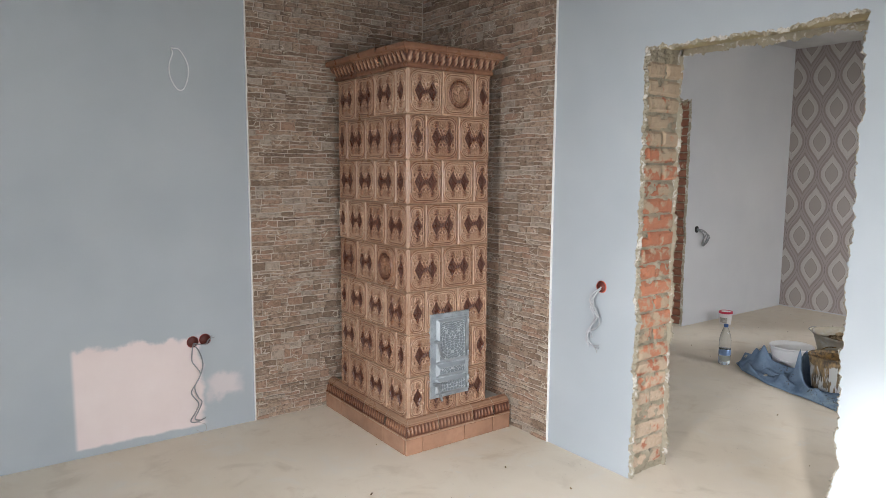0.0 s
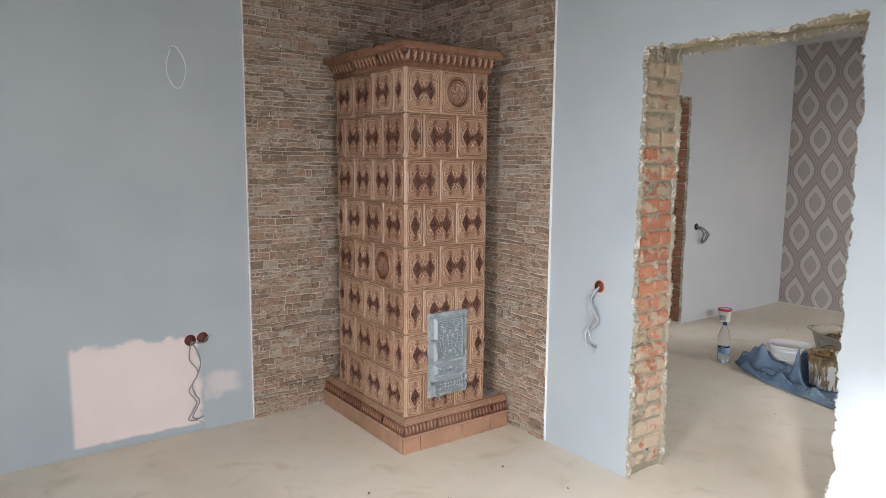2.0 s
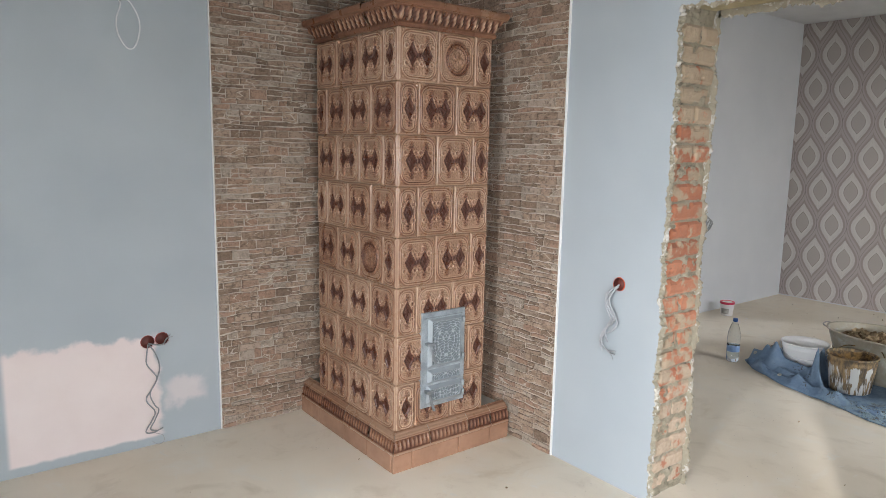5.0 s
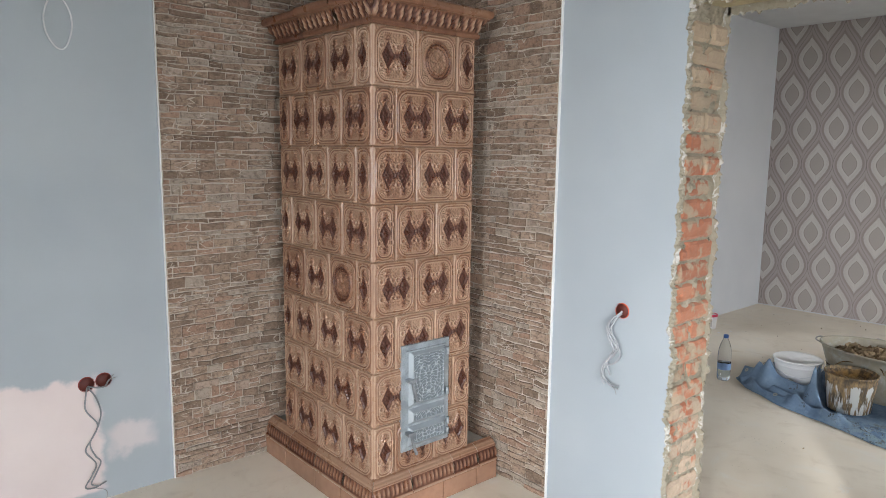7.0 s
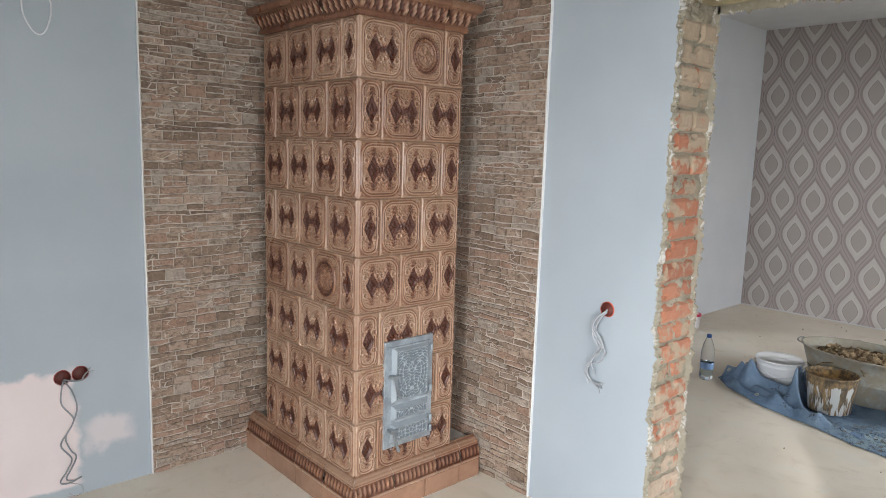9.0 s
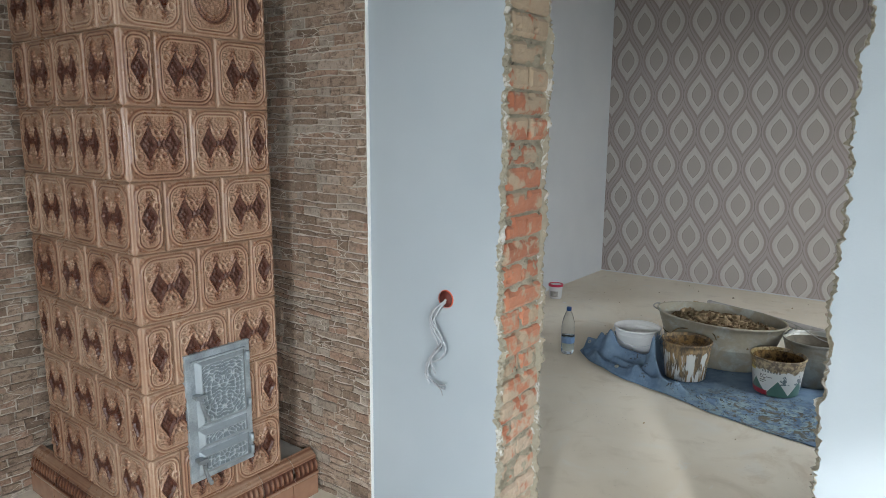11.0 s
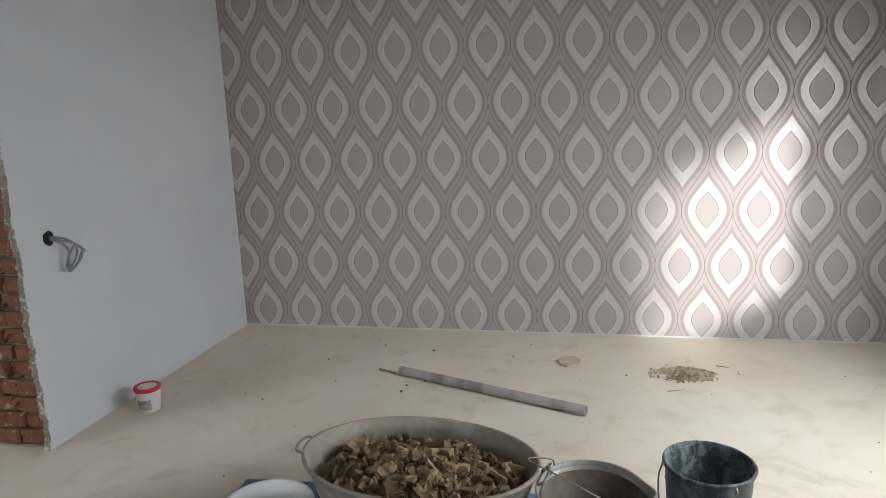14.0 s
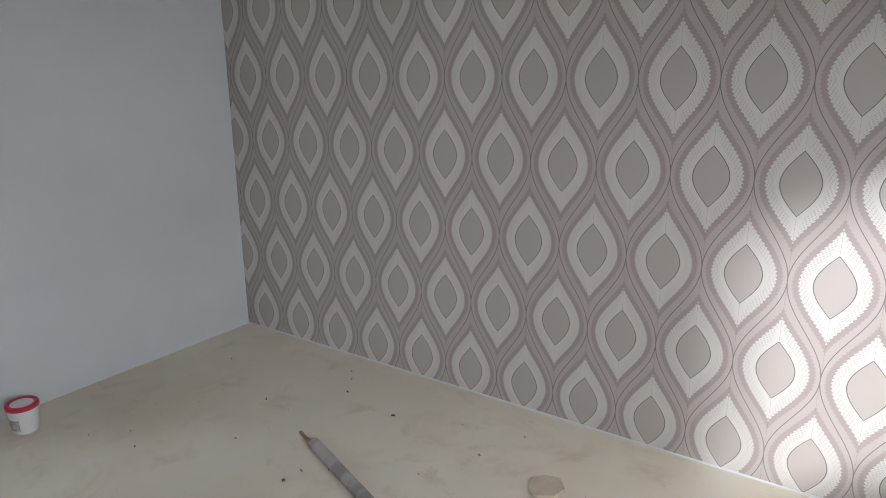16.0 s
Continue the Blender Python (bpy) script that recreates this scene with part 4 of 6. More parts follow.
# ---- materials of the loose things ----
def zinc(name, clay):
    """Galvanised sheet, dull and blotchy, with dried clay on it."""
    n = Nodes(name, 0.5, 0.5)
    a, b = n.noise(7, 5, 0.6), n.noise(48, 5)
    c = n.mix(n.band(a, 0.3, 0.7), (0.30, 0.30, 0.27), (0.46, 0.46, 0.43))
    c = n.mix(n.band(b, 0.55, 0.8, 0, 0.4), c, (0.58, 0.58, 0.55))
    mud = n.band(n.math("ADD", n.noise(9, 5, 0.65, warp=0.8), clay), 0.46, 0.74)
    c = n.mix(n.math("MULTIPLY", mud, 0.8), c, n.mix(b, (0.24, 0.195, 0.13), (0.35, 0.305, 0.225)))
    n.put(n.bsdf.inputs["Metallic"], n.math("SUBTRACT", 0.55, n.math("MULTIPLY", mud, 0.5)))
    n.bump(n.math("ADD", b, mud), 0.25, 0.003)
    return n.done(c, n.math("ADD", 0.42, n.math("MULTIPLY", mud, 0.4)))


def muddy_plastic(name, base, drip, rim_z, amount):
    """White plastic with clay run down from the rim in streaks."""
    n = Nodes(name, 0.45, 0, 0.4)
    x, y, z = n.split(n.coords.outputs["Object"])
    run = n.noise(30, 4, 0.6, n.place("Object", (1, 1, 0.10)))
    top = n.band(z, rim_z - 0.07, rim_z - 0.005, 0.0, 0.6)
    mud = n.band(n.math("ADD", n.math("ADD", run, top), amount), 0.58, 0.64)
    c = n.mix(n.noise(9, 4), tuple(v * 0.93 for v in base), base)
    c = n.mix(n.math("MULTIPLY", mud, 0.92), c, n.mix(n.band(n.noise(34, 6, 0.7, n.place("Object", (1, 1, 0.3))), 0.40, 0.60), tuple(v * 1.55 for v in drip), tuple(v * 0.35 for v in drip)))
    n.bump(n.math("ADD", mud, n.noise(80, 4)), 0.3, 0.003)
    return n.done(c, n.math("ADD", 0.35, n.math("MULTIPLY", mud, 0.5)))


def canvas():
    """Blue tarpaulin canvas, faded and dirty, with pale and brown splashes where mortar was mixed."""
    n = Nodes("blue_canvas", 0.85, 0, 0.2)
    x, y, z = n.split(n.world())
    c = n.mix(n.band(n.noise(5, 5, 0.6), 0.3, 0.7), (0.095, 0.15, 0.235), (0.20, 0.28, 0.385))
    c = n.mix(n.band(n.noise(22, 5), 0.5, 0.8, 0, 0.5), c, (0.27, 0.345, 0.43))
    d = n.math("SQRT", n.math("ADD", n.math("POWER", n.math("SUBTRACT", x, 4.22), 2), n.math("MULTIPLY", n.math("POWER", n.math("SUBTRACT", y, 1.42), 2), 0.35)))
    near = n.band(d, 0.42, 0.05)
    pale = n.math("MULTIPLY", n.band(n.noise(16, 6, 0.7, warp=1.0), 0.44, 0.60), near)
    c = n.mix(n.math("MULTIPLY", pale, 0.8), c, (0.36, 0.46, 0.46))
    spots = n.math("MULTIPLY", n.band(n.noise(62, 5, 0.6, warp=0.8), 0.55, 0.63), n.band(n.math("ADD", n.noise(8, 4), n.math("MULTIPLY", near, 0.30)), 0.55, 0.66))
    c = n.mix(n.math("MULTIPLY", spots, 0.92), c, (0.055, 0.05, 0.04))
    mud = n.math("MULTIPLY", n.band(n.noise(12, 6, 0.7, warp=1.5), 0.53, 0.60), near)
    c = n.mix(n.math("MULTIPLY", mud, 0.9), c, (0.13, 0.10, 0.06))
    n.bump(n.math("ADD", n.noise(600, 2), n.math("MULTIPLY", n.noise(26, 6, 0.65, warp=0.5), 4.0)), 0.5, 0.005)
    return n.done(c)


def clay_mix(name, wet):
    n = Nodes(name, 0.35 if wet else 0.9, 0, 0.4)
    a = n.noise(30, 7, 0.7)
    c = n.mix(n.band(a, 0.36, 0.64), (0.025, 0.012, 0.005), (0.23, 0.135, 0.045))
    n.bump(a, 0.8, 0.01)
    return n.done(c)


def rubble_mat():
    n = Nodes("broken_clay_and_mortar", 0.95, 0, 0.15)
    r = n.random(True)
    c = n.mix(r, (0.11, 0.07, 0.038), (0.40, 0.295, 0.18))
    c = n.mix(n.band(n.noise(45, 5), 0.5, 0.75, 0, 0.6), c, (0.12, 0.075, 0.04))
    n.bump(n.noise(120, 6, 0.7), 0.6, 0.004)
    return n.done(c)


def straw():
    n = Nodes("yellow_broom_straw", 0.6, 0, 0.3)
    c = n.mix(n.random(True), (0.42, 0.26, 0.085), (0.66, 0.47, 0.20))
    c = n.mix(n.band(n.noise(70, 4), 0.5, 0.8, 0, 0.4), c, (0.30, 0.18, 0.06))
    return n.done(c)


def dark_bucket():
    n = Nodes("dark_blue_enamel_with_lime", 0.4, 0.1, 0.45)
    c = n.mix(n.noise(9, 4), (0.032, 0.048, 0.055), (0.065, 0.095, 0.105))
    lime = n.band(n.noise(20, 8, 0.8, n.place("Object", (1, 1, 0.6)), 0.6), 0.45, 0.60)
    c = n.mix(n.math("MULTIPLY", lime, 0.85), c, (0.26, 0.31, 0.30))
    n.bump(lime, 0.3, 0.002)
    return n.done(c, n.math("ADD", 0.3, n.math("MULTIPLY", lime, 0.4)))


def paint_label():
    """Printed pail: white field, green hills below, red strip, yellow corner, clay splashed from the rim."""
    n = Nodes("printed_white_pail", 0.4, 0, 0.4)
    x, y, z = n.split(n.coords.outputs["Object"])
    s = n.math("MULTIPLY", n.math("ARCTAN2", n.math("MULTIPLY", y, -1.0), n.math("MULTIPLY", x, -1.0)), 0.125)
    c = n.mix(n.noise(10, 3), (0.66, 0.66, 0.64), (0.75, 0.75, 0.73))
    hill = n.math("MULTIPLY", n.math("PINGPONG", n.math("ADD", s, 0.032), 0.062), 1.25)
    hill = n.math("ADD", hill, 0.012)
    c = n.mix(n.band(n.math("SUBTRACT", hill, z), -0.001, 0.001), c, (0.10, 0.20, 0.165))
    peak = n.math("ADD", n.math("MULTIPLY", n.math("PINGPONG", n.math("ADD", s, 0.075), 0.045), 1.6), 0.055)
    side = n.math("MULTIPLY", n.band(s, 0.015, 0.02), n.band(n.noise(60, 3), 0.45, 0.5))
    c = n.mix(n.math("MULTIPLY", n.band(n.math("SUBTRACT", peak, z), -0.001, 0.001), n.math("MULTIPLY", side, n.band(z, 0.07, 0.072))), c, (0.16, 0.20, 0.22))
    c = n.mix(n.math("MULTIPLY", n.band(z, 0.030, 0.028), n.band(s, -0.02, -0.03)), c, (0.42, 0.04, 0.06))
    c = n.mix(n.math("MULTIPLY", n.band(z, 0.125, 0.13), n.band(s, -0.095, -0.10)), c, (0.62, 0.46, 0.08))
    dots = n.math("MULTIPLY", n.band(n.math("ABSOLUTE", n.math("SUBTRACT", n.math("PINGPONG", s, 0.014), 0.007)), 0.004, 0.003), n.math("MULTIPLY", n.band(z, 0.130, 0.132), n.band(z, 0.143, 0.141)))
    c = n.mix(n.math("MULTIPLY", dots, n.math("MULTIPLY", n.band(s, -0.06, -0.058), n.band(s, 0.045, 0.043))), c, (0.16, 0.17, 0.18))
    mud = n.band(n.math("ADD", n.noise(26, 5, 0.65), n.band(z, 0.115, 0.19, 0.0, 0.7)), 0.62, 0.70)
    c = n.mix(n.math("MULTIPLY", mud, 0.9), c, n.mix(n.band(n.noise(46, 6, 0.7), 0.40, 0.62), (0.09, 0.048, 0.018), (0.40, 0.30, 0.16)))
    n.bump(mud, 0.3, 0.003)
    return n.done(c)


def tube_paper():
    n = Nodes("grey_cardboard_tube", 0.75, 0, 0.2)
    z = n.split(n.coords.outputs["Object"])[2]
    band = n.band(n.noise(6, 3, 0.5, n.place("Object", (0.15, 0.15, 1.0))), 0.48, 0.58)
    c = n.mix(band, (0.43, 0.40, 0.38), (0.29, 0.265, 0.25))
    c = n.mix(n.band(n.noise(40, 5), 0.6, 0.75, 0, 0.4), c, (0.54, 0.52, 0.50))
    n.bump(n.noise(70, 4), 0.2, 0.002)
    return n.done(c)


TUB_ZINC, PAIL_ZINC = zinc("galvanised_tub_zinc", 0.20), zinc("galvanised_pail_zinc", 0.04)
CLAY_PAIL = muddy_plastic("clay_stained_white_plastic", (0.68, 0.67, 0.63), (0.19, 0.115, 0.042), 0.22, 0.10)
BASIN_WHITE = muddy_plastic("dusty_white_plastic", (0.88, 0.87, 0.85), (0.55, 0.50, 0.40), 0.17, -0.7)
CANVAS, WET_CLAY, DRY_CLAY, RUBBLE, STRAW, DARK_PAIL, PRINTED = canvas(), clay_mix("wet_brown_clay", True), clay_mix("dry_brown_clay", False), rubble_mat(), straw(), dark_bucket(), paint_label()
TUBE_PAPER = tube_paper()
WOOD = plain("weathered_wood", (0.40, 0.27, 0.15), 0.75, 0, 0.25, 40, 0.4)
FIRECLAY = plain("sandy_fireclay", (0.52, 0.39, 0.23), 0.9, 0, 0.2, 70, 0.5)
WIRE_WHITE = plain("white_cable_sheath", (0.66, 0.67, 0.68), 0.45, 0, 0.1, 60, 0.05)
WIRE_PALE = plain("pale_grey_cable_sheath", (0.40, 0.41, 0.43), 0.5, 0, 0.25, 90, 0.05)
WIRE_GREY = plain("grey_cable_sheath", (0.24, 0.25, 0.26), 0.45, 0, 0.15, 60, 0.05)
WIRE_STEEL = plain("dull_steel_wire", (0.34, 0.33, 0.31), 0.45, 0.6, 0.15, 60, 0.05)
BOX_RED = plain("orange_red_socket_box", (0.62, 0.10, 0.035), 0.45, 0, 0.15, 60, 0.05)
BOX_DARK = plain("dark_red_socket_box", (0.33, 0.035, 0.03), 0.45, 0, 0.2, 60, 0.05)
BOX_INSIDE = plain("shadowed_box_hollow", (0.10, 0.018, 0.012), 0.6, 0, 0.2, 60, 0.05)
BLACK_HOLE = plain("hole_shade_black", (0.03, 0.03, 0.03), 0.9, 0, 0.2, 60, 0.2)
LID_RED = plain("raspberry_red_lid", (0.55, 0.02, 0.07), 0.35, 0, 0.1, 40, 0.03)
LABEL_GREY = plain("printed_grey_label", (0.42, 0.40, 0.38), 0.5, 0, 0.35, 160, 0.0)
POT_WHITE = plain("white_pot_plastic", (0.74, 0.72, 0.72), 0.4, 0, 0.06, 60, 0.03)
CAP_BLUE = plain("blue_bottle_cap", (0.02, 0.08, 0.26), 0.4, 0, 0.1, 60, 0.02)
LABEL_BLUE = plain("blue_bottle_label", (0.17, 0.27, 0.46), 0.35, 0, 0.5, 55, 0.02)
DREGS = plain("grey_brown_dregs", (0.17, 0.145, 0.11), 0.9, 0, 0.35, 60, 0.5)
CRUMBS = plain("brown_mortar_crumbs", (0.44, 0.36, 0.25), 0.95, 0, 0.45, 60, 0.6)
EYELET = plain("brass_eyelet", (0.42, 0.40, 0.34), 0.35, 0.8, 0.15, 60, 0.05)
PAPER_WHITE = plain("crumpled_white_paper", (0.72, 0.72, 0.70), 0.85, 0, 0.08, 60, 0.2)
INK = plain("dark_print", (0.06, 0.06, 0.07), 0.5, 0, 0.1, 60, 0.0)
SAND = plain("brown_sandy_dust", (0.48, 0.385, 0.27), 0.95, 0, 0.25, 60, 0.6)
CHIP_FACE = plain("pinkish_tile_shard", (0.54, 0.44, 0.345), 0.8, 0, 0.15, 60, 0.3)
PET, WATER = clear("clear_bottle_plastic", (0.93, 0.97, 1.0), 0.04, 1.20), clear("water", (0.85, 0.95, 1.0), 0.0, 1.33)

# ---- tarpaulin with its folds ----
FRONT = ((2.64, 4.56), (2.52, 4.42), (2.24, 4.265), (1.93, 4.185), (1.70, 4.10), (1.45, 4.045), (1.25, 4.01), (1.00, 4.03), (0.85, 4.06))
FOLDS = (
    ((4.66, 2.63), (4.56, 2.44), 0.060, 0.085, 0.034), ((4.56, 2.44), (4.53, 2.20), 0.085, 0.060, 0.036),
    ((4.60, 2.165), (4.42, 2.125), 0.185, 0.115, 0.022), ((4.42, 2.125), (4.24, 1.99), 0.115, 0.020, 0.022),
    ((4.42, 2.48), (4.30, 2.18), 0.035, 0.030, 0.035), ((4.30, 2.18), (4.22, 1.93), 0.030, 0.045, 0.026),
    ((4.24, 1.92), (4.16, 1.72), 0.040, 0.012, 0.022), ((4.45, 2.36), (4.36, 2.10), 0.045, 0.03, 0.02),
    ((4.50, 2.52), (4.34, 2.40), 0.045, 0.02, 0.018), ((4.36, 2.24), (4.26, 2.10), 0.03, 0.02, 0.014), ((4.20, 1.80), (4.30, 1.66), 0.02, 0.012, 0.014), ((4.12, 1.60), (4.30, 1.30), 0.010, 0.008, 0.015), ((4.48, 2.60), (4.62, 2.50), 0.03, 0.05, 0.02),
    ((4.80, 0.90), (5.20, 0.93), 0.035, 0.030, 0.022), ((4.45, 0.88), (4.80, 0.90), 0.010, 0.035, 0.02),
    ((5.12, 2.62), (5.22, 1.9), 0.012, 0.010, 0.02),
)


def fold_height(x, y):
    h = 0.007 + 0.004 * (noise.noise(Vector((x * 6, y * 6, 0))) + 0.5 * noise.noise(Vector((x * 17, y * 17, 3))))
    p = Vector((x, y))
    for a, b, ha, hb, w in FOLDS:
        a, b = Vector(a), Vector(b)
        t = max(0.0, min(1.0, (p - a).dot(b - a) / (b - a).length_squared))
        d = (p - a.lerp(b, t)).length + 0.007 * noise.noise(Vector((x * 9, y * 9, 9)))
        h += 1.05 * (ha + (hb - ha) * t) * math.exp(-((max(0.0, d) / (1.2 * w)) ** 1.6))
    return max(0.004, h)


def front_edge(y):
    for (y0, x0), (y1, x1) in zip(FRONT, FRONT[1:]):
        if y1 <= y <= y0:
            return x0 + (x1 - x0) * (y0 - y) / (y0 - y1)
    return FRONT[-1][1]


bm = bmesh.new()
grid = []
for i in range(201):
    y = 2.64 - (2.64 - 0.85) * i / 200
    x0, x1 = front_edge(y) + 0.008 * noise.noise(Vector((y * 9, 0, 0))), 5.13 + 0.12 * i / 200
    row = []
    for j in range(141):
        x = x0 + (x1 - x0) * j / 140
        yy = y + 0.03 * noise.noise(Vector((x * 3, 1, 0))) 
        h = fold_height(x, yy)
        if j == 0 or i in (0, 200):
            h = min(h, 0.006)
        row.append(bm.verts.new((x, yy, h)))
    grid.append(row)
for i in range(200):
    for j in range(140):
        bm.faces.new((grid[i][j], grid[i][j + 1], grid[i + 1][j + 1], grid[i + 1][j]))
bmesh.ops.recalc_face_normals(bm, faces=bm.faces)
tarp = thing("tarpaulin", pose(0, 0, 0), "dirty blue canvas tarpaulin with folds and splashes on the floor", "tarpaulin")
cloth = part("canvas", bm, CANVAS, tarp, "", True)
thick = cloth.modifiers.new("thickness", "SOLIDIFY")
thick.thickness, thick.offset = 0.003, -1.0
for x, y in ((4.545, 2.30), (4.575, 2.47), (5.06, 2.585), (4.90, 2.60), (4.62, 2.60), (4.34, 2.30)):
    bm = bmesh.new()
    rings = [[bm.verts.new(((0.009 + 0.004 * math.cos(b)) * math.cos(a), (0.009 + 0.004 * math.cos(b)) * math.sin(a), 0.003 * math.sin(b))) for b in (k * math.pi / 4 for k in range(8))] for a in (k * math.pi / 8 for k in range(16))]
    for k in range(16):
        for j in range(8):
            bm.faces.new((rings[k][j], rings[(k + 1) % 16][j], rings[(k + 1) % 16][(j + 1) % 8], rings[k][(j + 1) % 8]))
    e = part("eyelet", bm, EYELET, tarp, "dull metal eyelet", True)
    s = 0.01
    nx, ny = (fold_height(x - s, y) - fold_height(x + s, y)) / (2 * s), (fold_height(x, y - s) - fold_height(x, y + s)) / (2 * s)
    nor = Vector((nx, ny, 1)).normalized()
    e.matrix_basis = Matrix.Translation(Vector((x, y, fold_height(x, y))) + nor * 0.003) @ nor.to_track_quat("Z", "Y").to_matrix().to_4x4()

# ---- galvanised tub with rubble ----
TUB = pose(4.915, 1.91, 0.008, 0, 0, -6)
tub = thing("oval_tub", TUB, "large oval galvanised tub, dull and clay-stained, standing on the tarpaulin", "tub")
RX, RY, TH = 0.255, 0.375, 0.275
prof = [(0.0, 0.0), (0.70, 0.0), (0.735, 0.008), (0.80, 0.06), (0.87, 0.13), (0.875, 0.136), (0.87, 0.142), (0.955, 0.235), (0.985, 0.268), (1.012, 0.270), (1.012, 0.279), (0.985, 0.281), (0.975, 0.272), (0.86, 0.14), (0.74, 0.02), (0.0, 0.012)]
part("shell", lathe(prof, 72, RX, RY, 0.012, 2.0), TUB_ZINC, tub, "", True)
for sgn in (1, -1):
    grip = tube([(-0.035, sgn * (RY * 1.0), 0.252), (-0.045, sgn * (RY + 0.022), 0.268), (0.0, sgn * (RY + 0.030), 0.275), (0.045, sgn * (RY + 0.022), 0.268), (0.035, sgn * (RY * 1.0), 0.252)], 0.0045)
    part("grip", grip, WIRE_STEEL, tub, "bent wire grip", True)
rng = random.Random(31)
bm = bmesh.new()
for k in range(900):
    a, rr = rng.uniform(0, 6.283), math.sqrt(rng.random()) * 0.84
    x, y = RX * rr * math.cos(a), RY * rr * math.sin(a)
    top = 0.185 + 0.075 * (1 - rr ** 2) + 0.018 * noise.noise(Vector((x * 16, y * 16, 1)))
    chip(bm, rng, (x, y, top - rng.uniform(0, 0.018)), rng.choice((0.014, 0.02, 0.028, 0.036, 0.05, 0.062)), rng.uniform(0.18, 0.45))
for k in range(320):
    a, rr = rng.uniform(0, 6.283), math.sqrt(rng.random()) * 0.86
    x, y = RX * rr * math.cos(a), RY * rr * math.sin(a)
    chip(bm, rng, (x, y, 0.182 + 0.075 * (1 - rr ** 2)), rng.uniform(0.008, 0.02), 0.7)
rubble = link("rubble", bm, RUBBLE)
rubble.matrix_world = TUB
tagged(rubble, "heap of broken clay and mortar flakes filling the tub", "rubble", kind="stuff")
bm = lathe([(0.0, 0.235), (0.3, 0.228), (0.6, 0.205), (0.84, 0.165), (0.885, 0.15)], 40, RX, RY, 0.03, 4.0)
part("fill", bm, DRY_CLAY, rubble, "brown dust and crumbs between the flakes", True)

# ---- pails and basin ----
def wire_handle(r, z, drop, lean, radius=0.0025):
    """A bail from ear to ear, fallen to one side."""
    pts = []
    for k in range(11):
        a = math.pi * k / 10
        pts.append((r * math.cos(a) * 1.02, -math.sin(a) * lean, z + math.sin(a) * drop))
    return tube(pts, radius, 8, 4)


basin = thing("plastic_tub", pose(4.775, 2.355, 0.010), "low white plastic tub, empty and dusty inside, on the tarpaulin", "tub")
part("shell", lathe(vessel(0.110, 0.138, 0.155, 0.003, 0.006, (0.120,)), 48, 1, 1, 0.01, 1.0), BASIN_WHITE, basin, "", True)
part("handle", wire_handle(0.144, 0.135, -0.075, 0.120), WIRE_WHITE, basin, "thin white bail hanging down", True).matrix_basis = pose(0, 0, 0, 0, 0, -70)

clay_pail = thing("clay_pail", pose(4.515, 1.970, 0.010, 0, 0, 0), "white plastic pail streaked with brown clay and half full of it", "bucket")
part("shell", lathe(vessel(0.108, 0.132, 0.215, 0.003, 0.006, (0.175,)), 48, 1, 1, 0.015, 3.0), CLAY_PAIL, clay_pail, "", True)
bm = lathe([(0.0, 0.165), (0.05, 0.172), (0.09, 0.168), (0.118, 0.185), (0.127, 0.203)], 40, 1, 1, 0.10, 7.0)
for v in bm.verts:
    v.co.z += 0.014 * noise.noise(Vector((v.co.x * 28, v.co.y * 28, 0)))
part("clay", bm, WET_CLAY, clay_pail, "wet brown clay", True)
part("handle", tube([(-0.06, -0.125, 0.205), (-0.10, -0.09, 0.224), (-0.138, 0.0, 0.222), (-0.10, 0.09, 0.226), (-0.05, 0.128, 0.208)], 0.003), DRY_CLAY, clay_pail, "clay-caked bail lying on the rim", True).matrix_basis = pose(0.06, 0, 0, 0, 0, 180)


def bent_text(words, size, r, s0, z0, material, parent):
    """Lettering laid round a pail of radius r, starting at s0 along its front."""
    data = bpy.data.curves.new("lettering", "FONT")
    data.body, data.size = words, size
    ob = bpy.data.objects.new("lettering", data)
    scene.collection.objects.link(ob)
    mesh = bpy.data.meshes.new_from_object(ob.evaluated_get(bpy.context.evaluated_depsgraph_get()))
    bpy.data.objects.remove(ob)
    bm = bmesh.new()
    bm.from_mesh(mesh)
    bmesh.ops.subdivide_edges(bm, edges=[e for e in bm.edges if e.calc_length() > 0.006], cuts=2)
    for v in bm.verts:
        a = (s0 + v.co.x) / r
        v.co = Vector((-r * math.cos(a), -r * math.sin(a), z0 + v.co.y))
    bpy.data.meshes.remove(mesh)
    return part("lettering", bm, material, parent, "dark printed letters")


paint_pail = thing("paint_pail", pose(4.600, 1.515, 0.010), "printed white plastic pail with green hills, clay dried round its rim", "bucket")
part("shell", lathe(vessel(0.110, 0.132, 0.200, 0.003, 0.005, (0.165,)), 48, 1, 1, 0.012, 5.0), PRINTED, paint_pail, "", True)
bent_text("EC", 0.030, 0.1245, -0.066, 0.098, INK, paint_pail)
for s, w, z in ((-0.030, 0.030, 0.104), (-0.062, 0.034, 0.084), (-0.062, 0.022, 0.074)):
    bm = bmesh.new()
    row = [[bm.verts.new((-0.1235 * math.cos((s + w * k / 6) / 0.1235), -0.1235 * math.sin((s + w * k / 6) / 0.1235), z + d)) for d in (0, 0.0035)] for k in range(7)]
    for a, b in zip(row, row[1:]):
        bm.faces.new((a[0], b[0], b[1], a[1]))
    part("print_line", bm, INK, paint_pail)
part("residue", lathe([(0.0, 0.045), (0.09, 0.05), (0.114, 0.075), (0.120, 0.13), (0.1245, 0.185)], 36, 1, 1, 0.02, 2.0), DRY_CLAY, paint_pail, "brown clay crust inside", True)

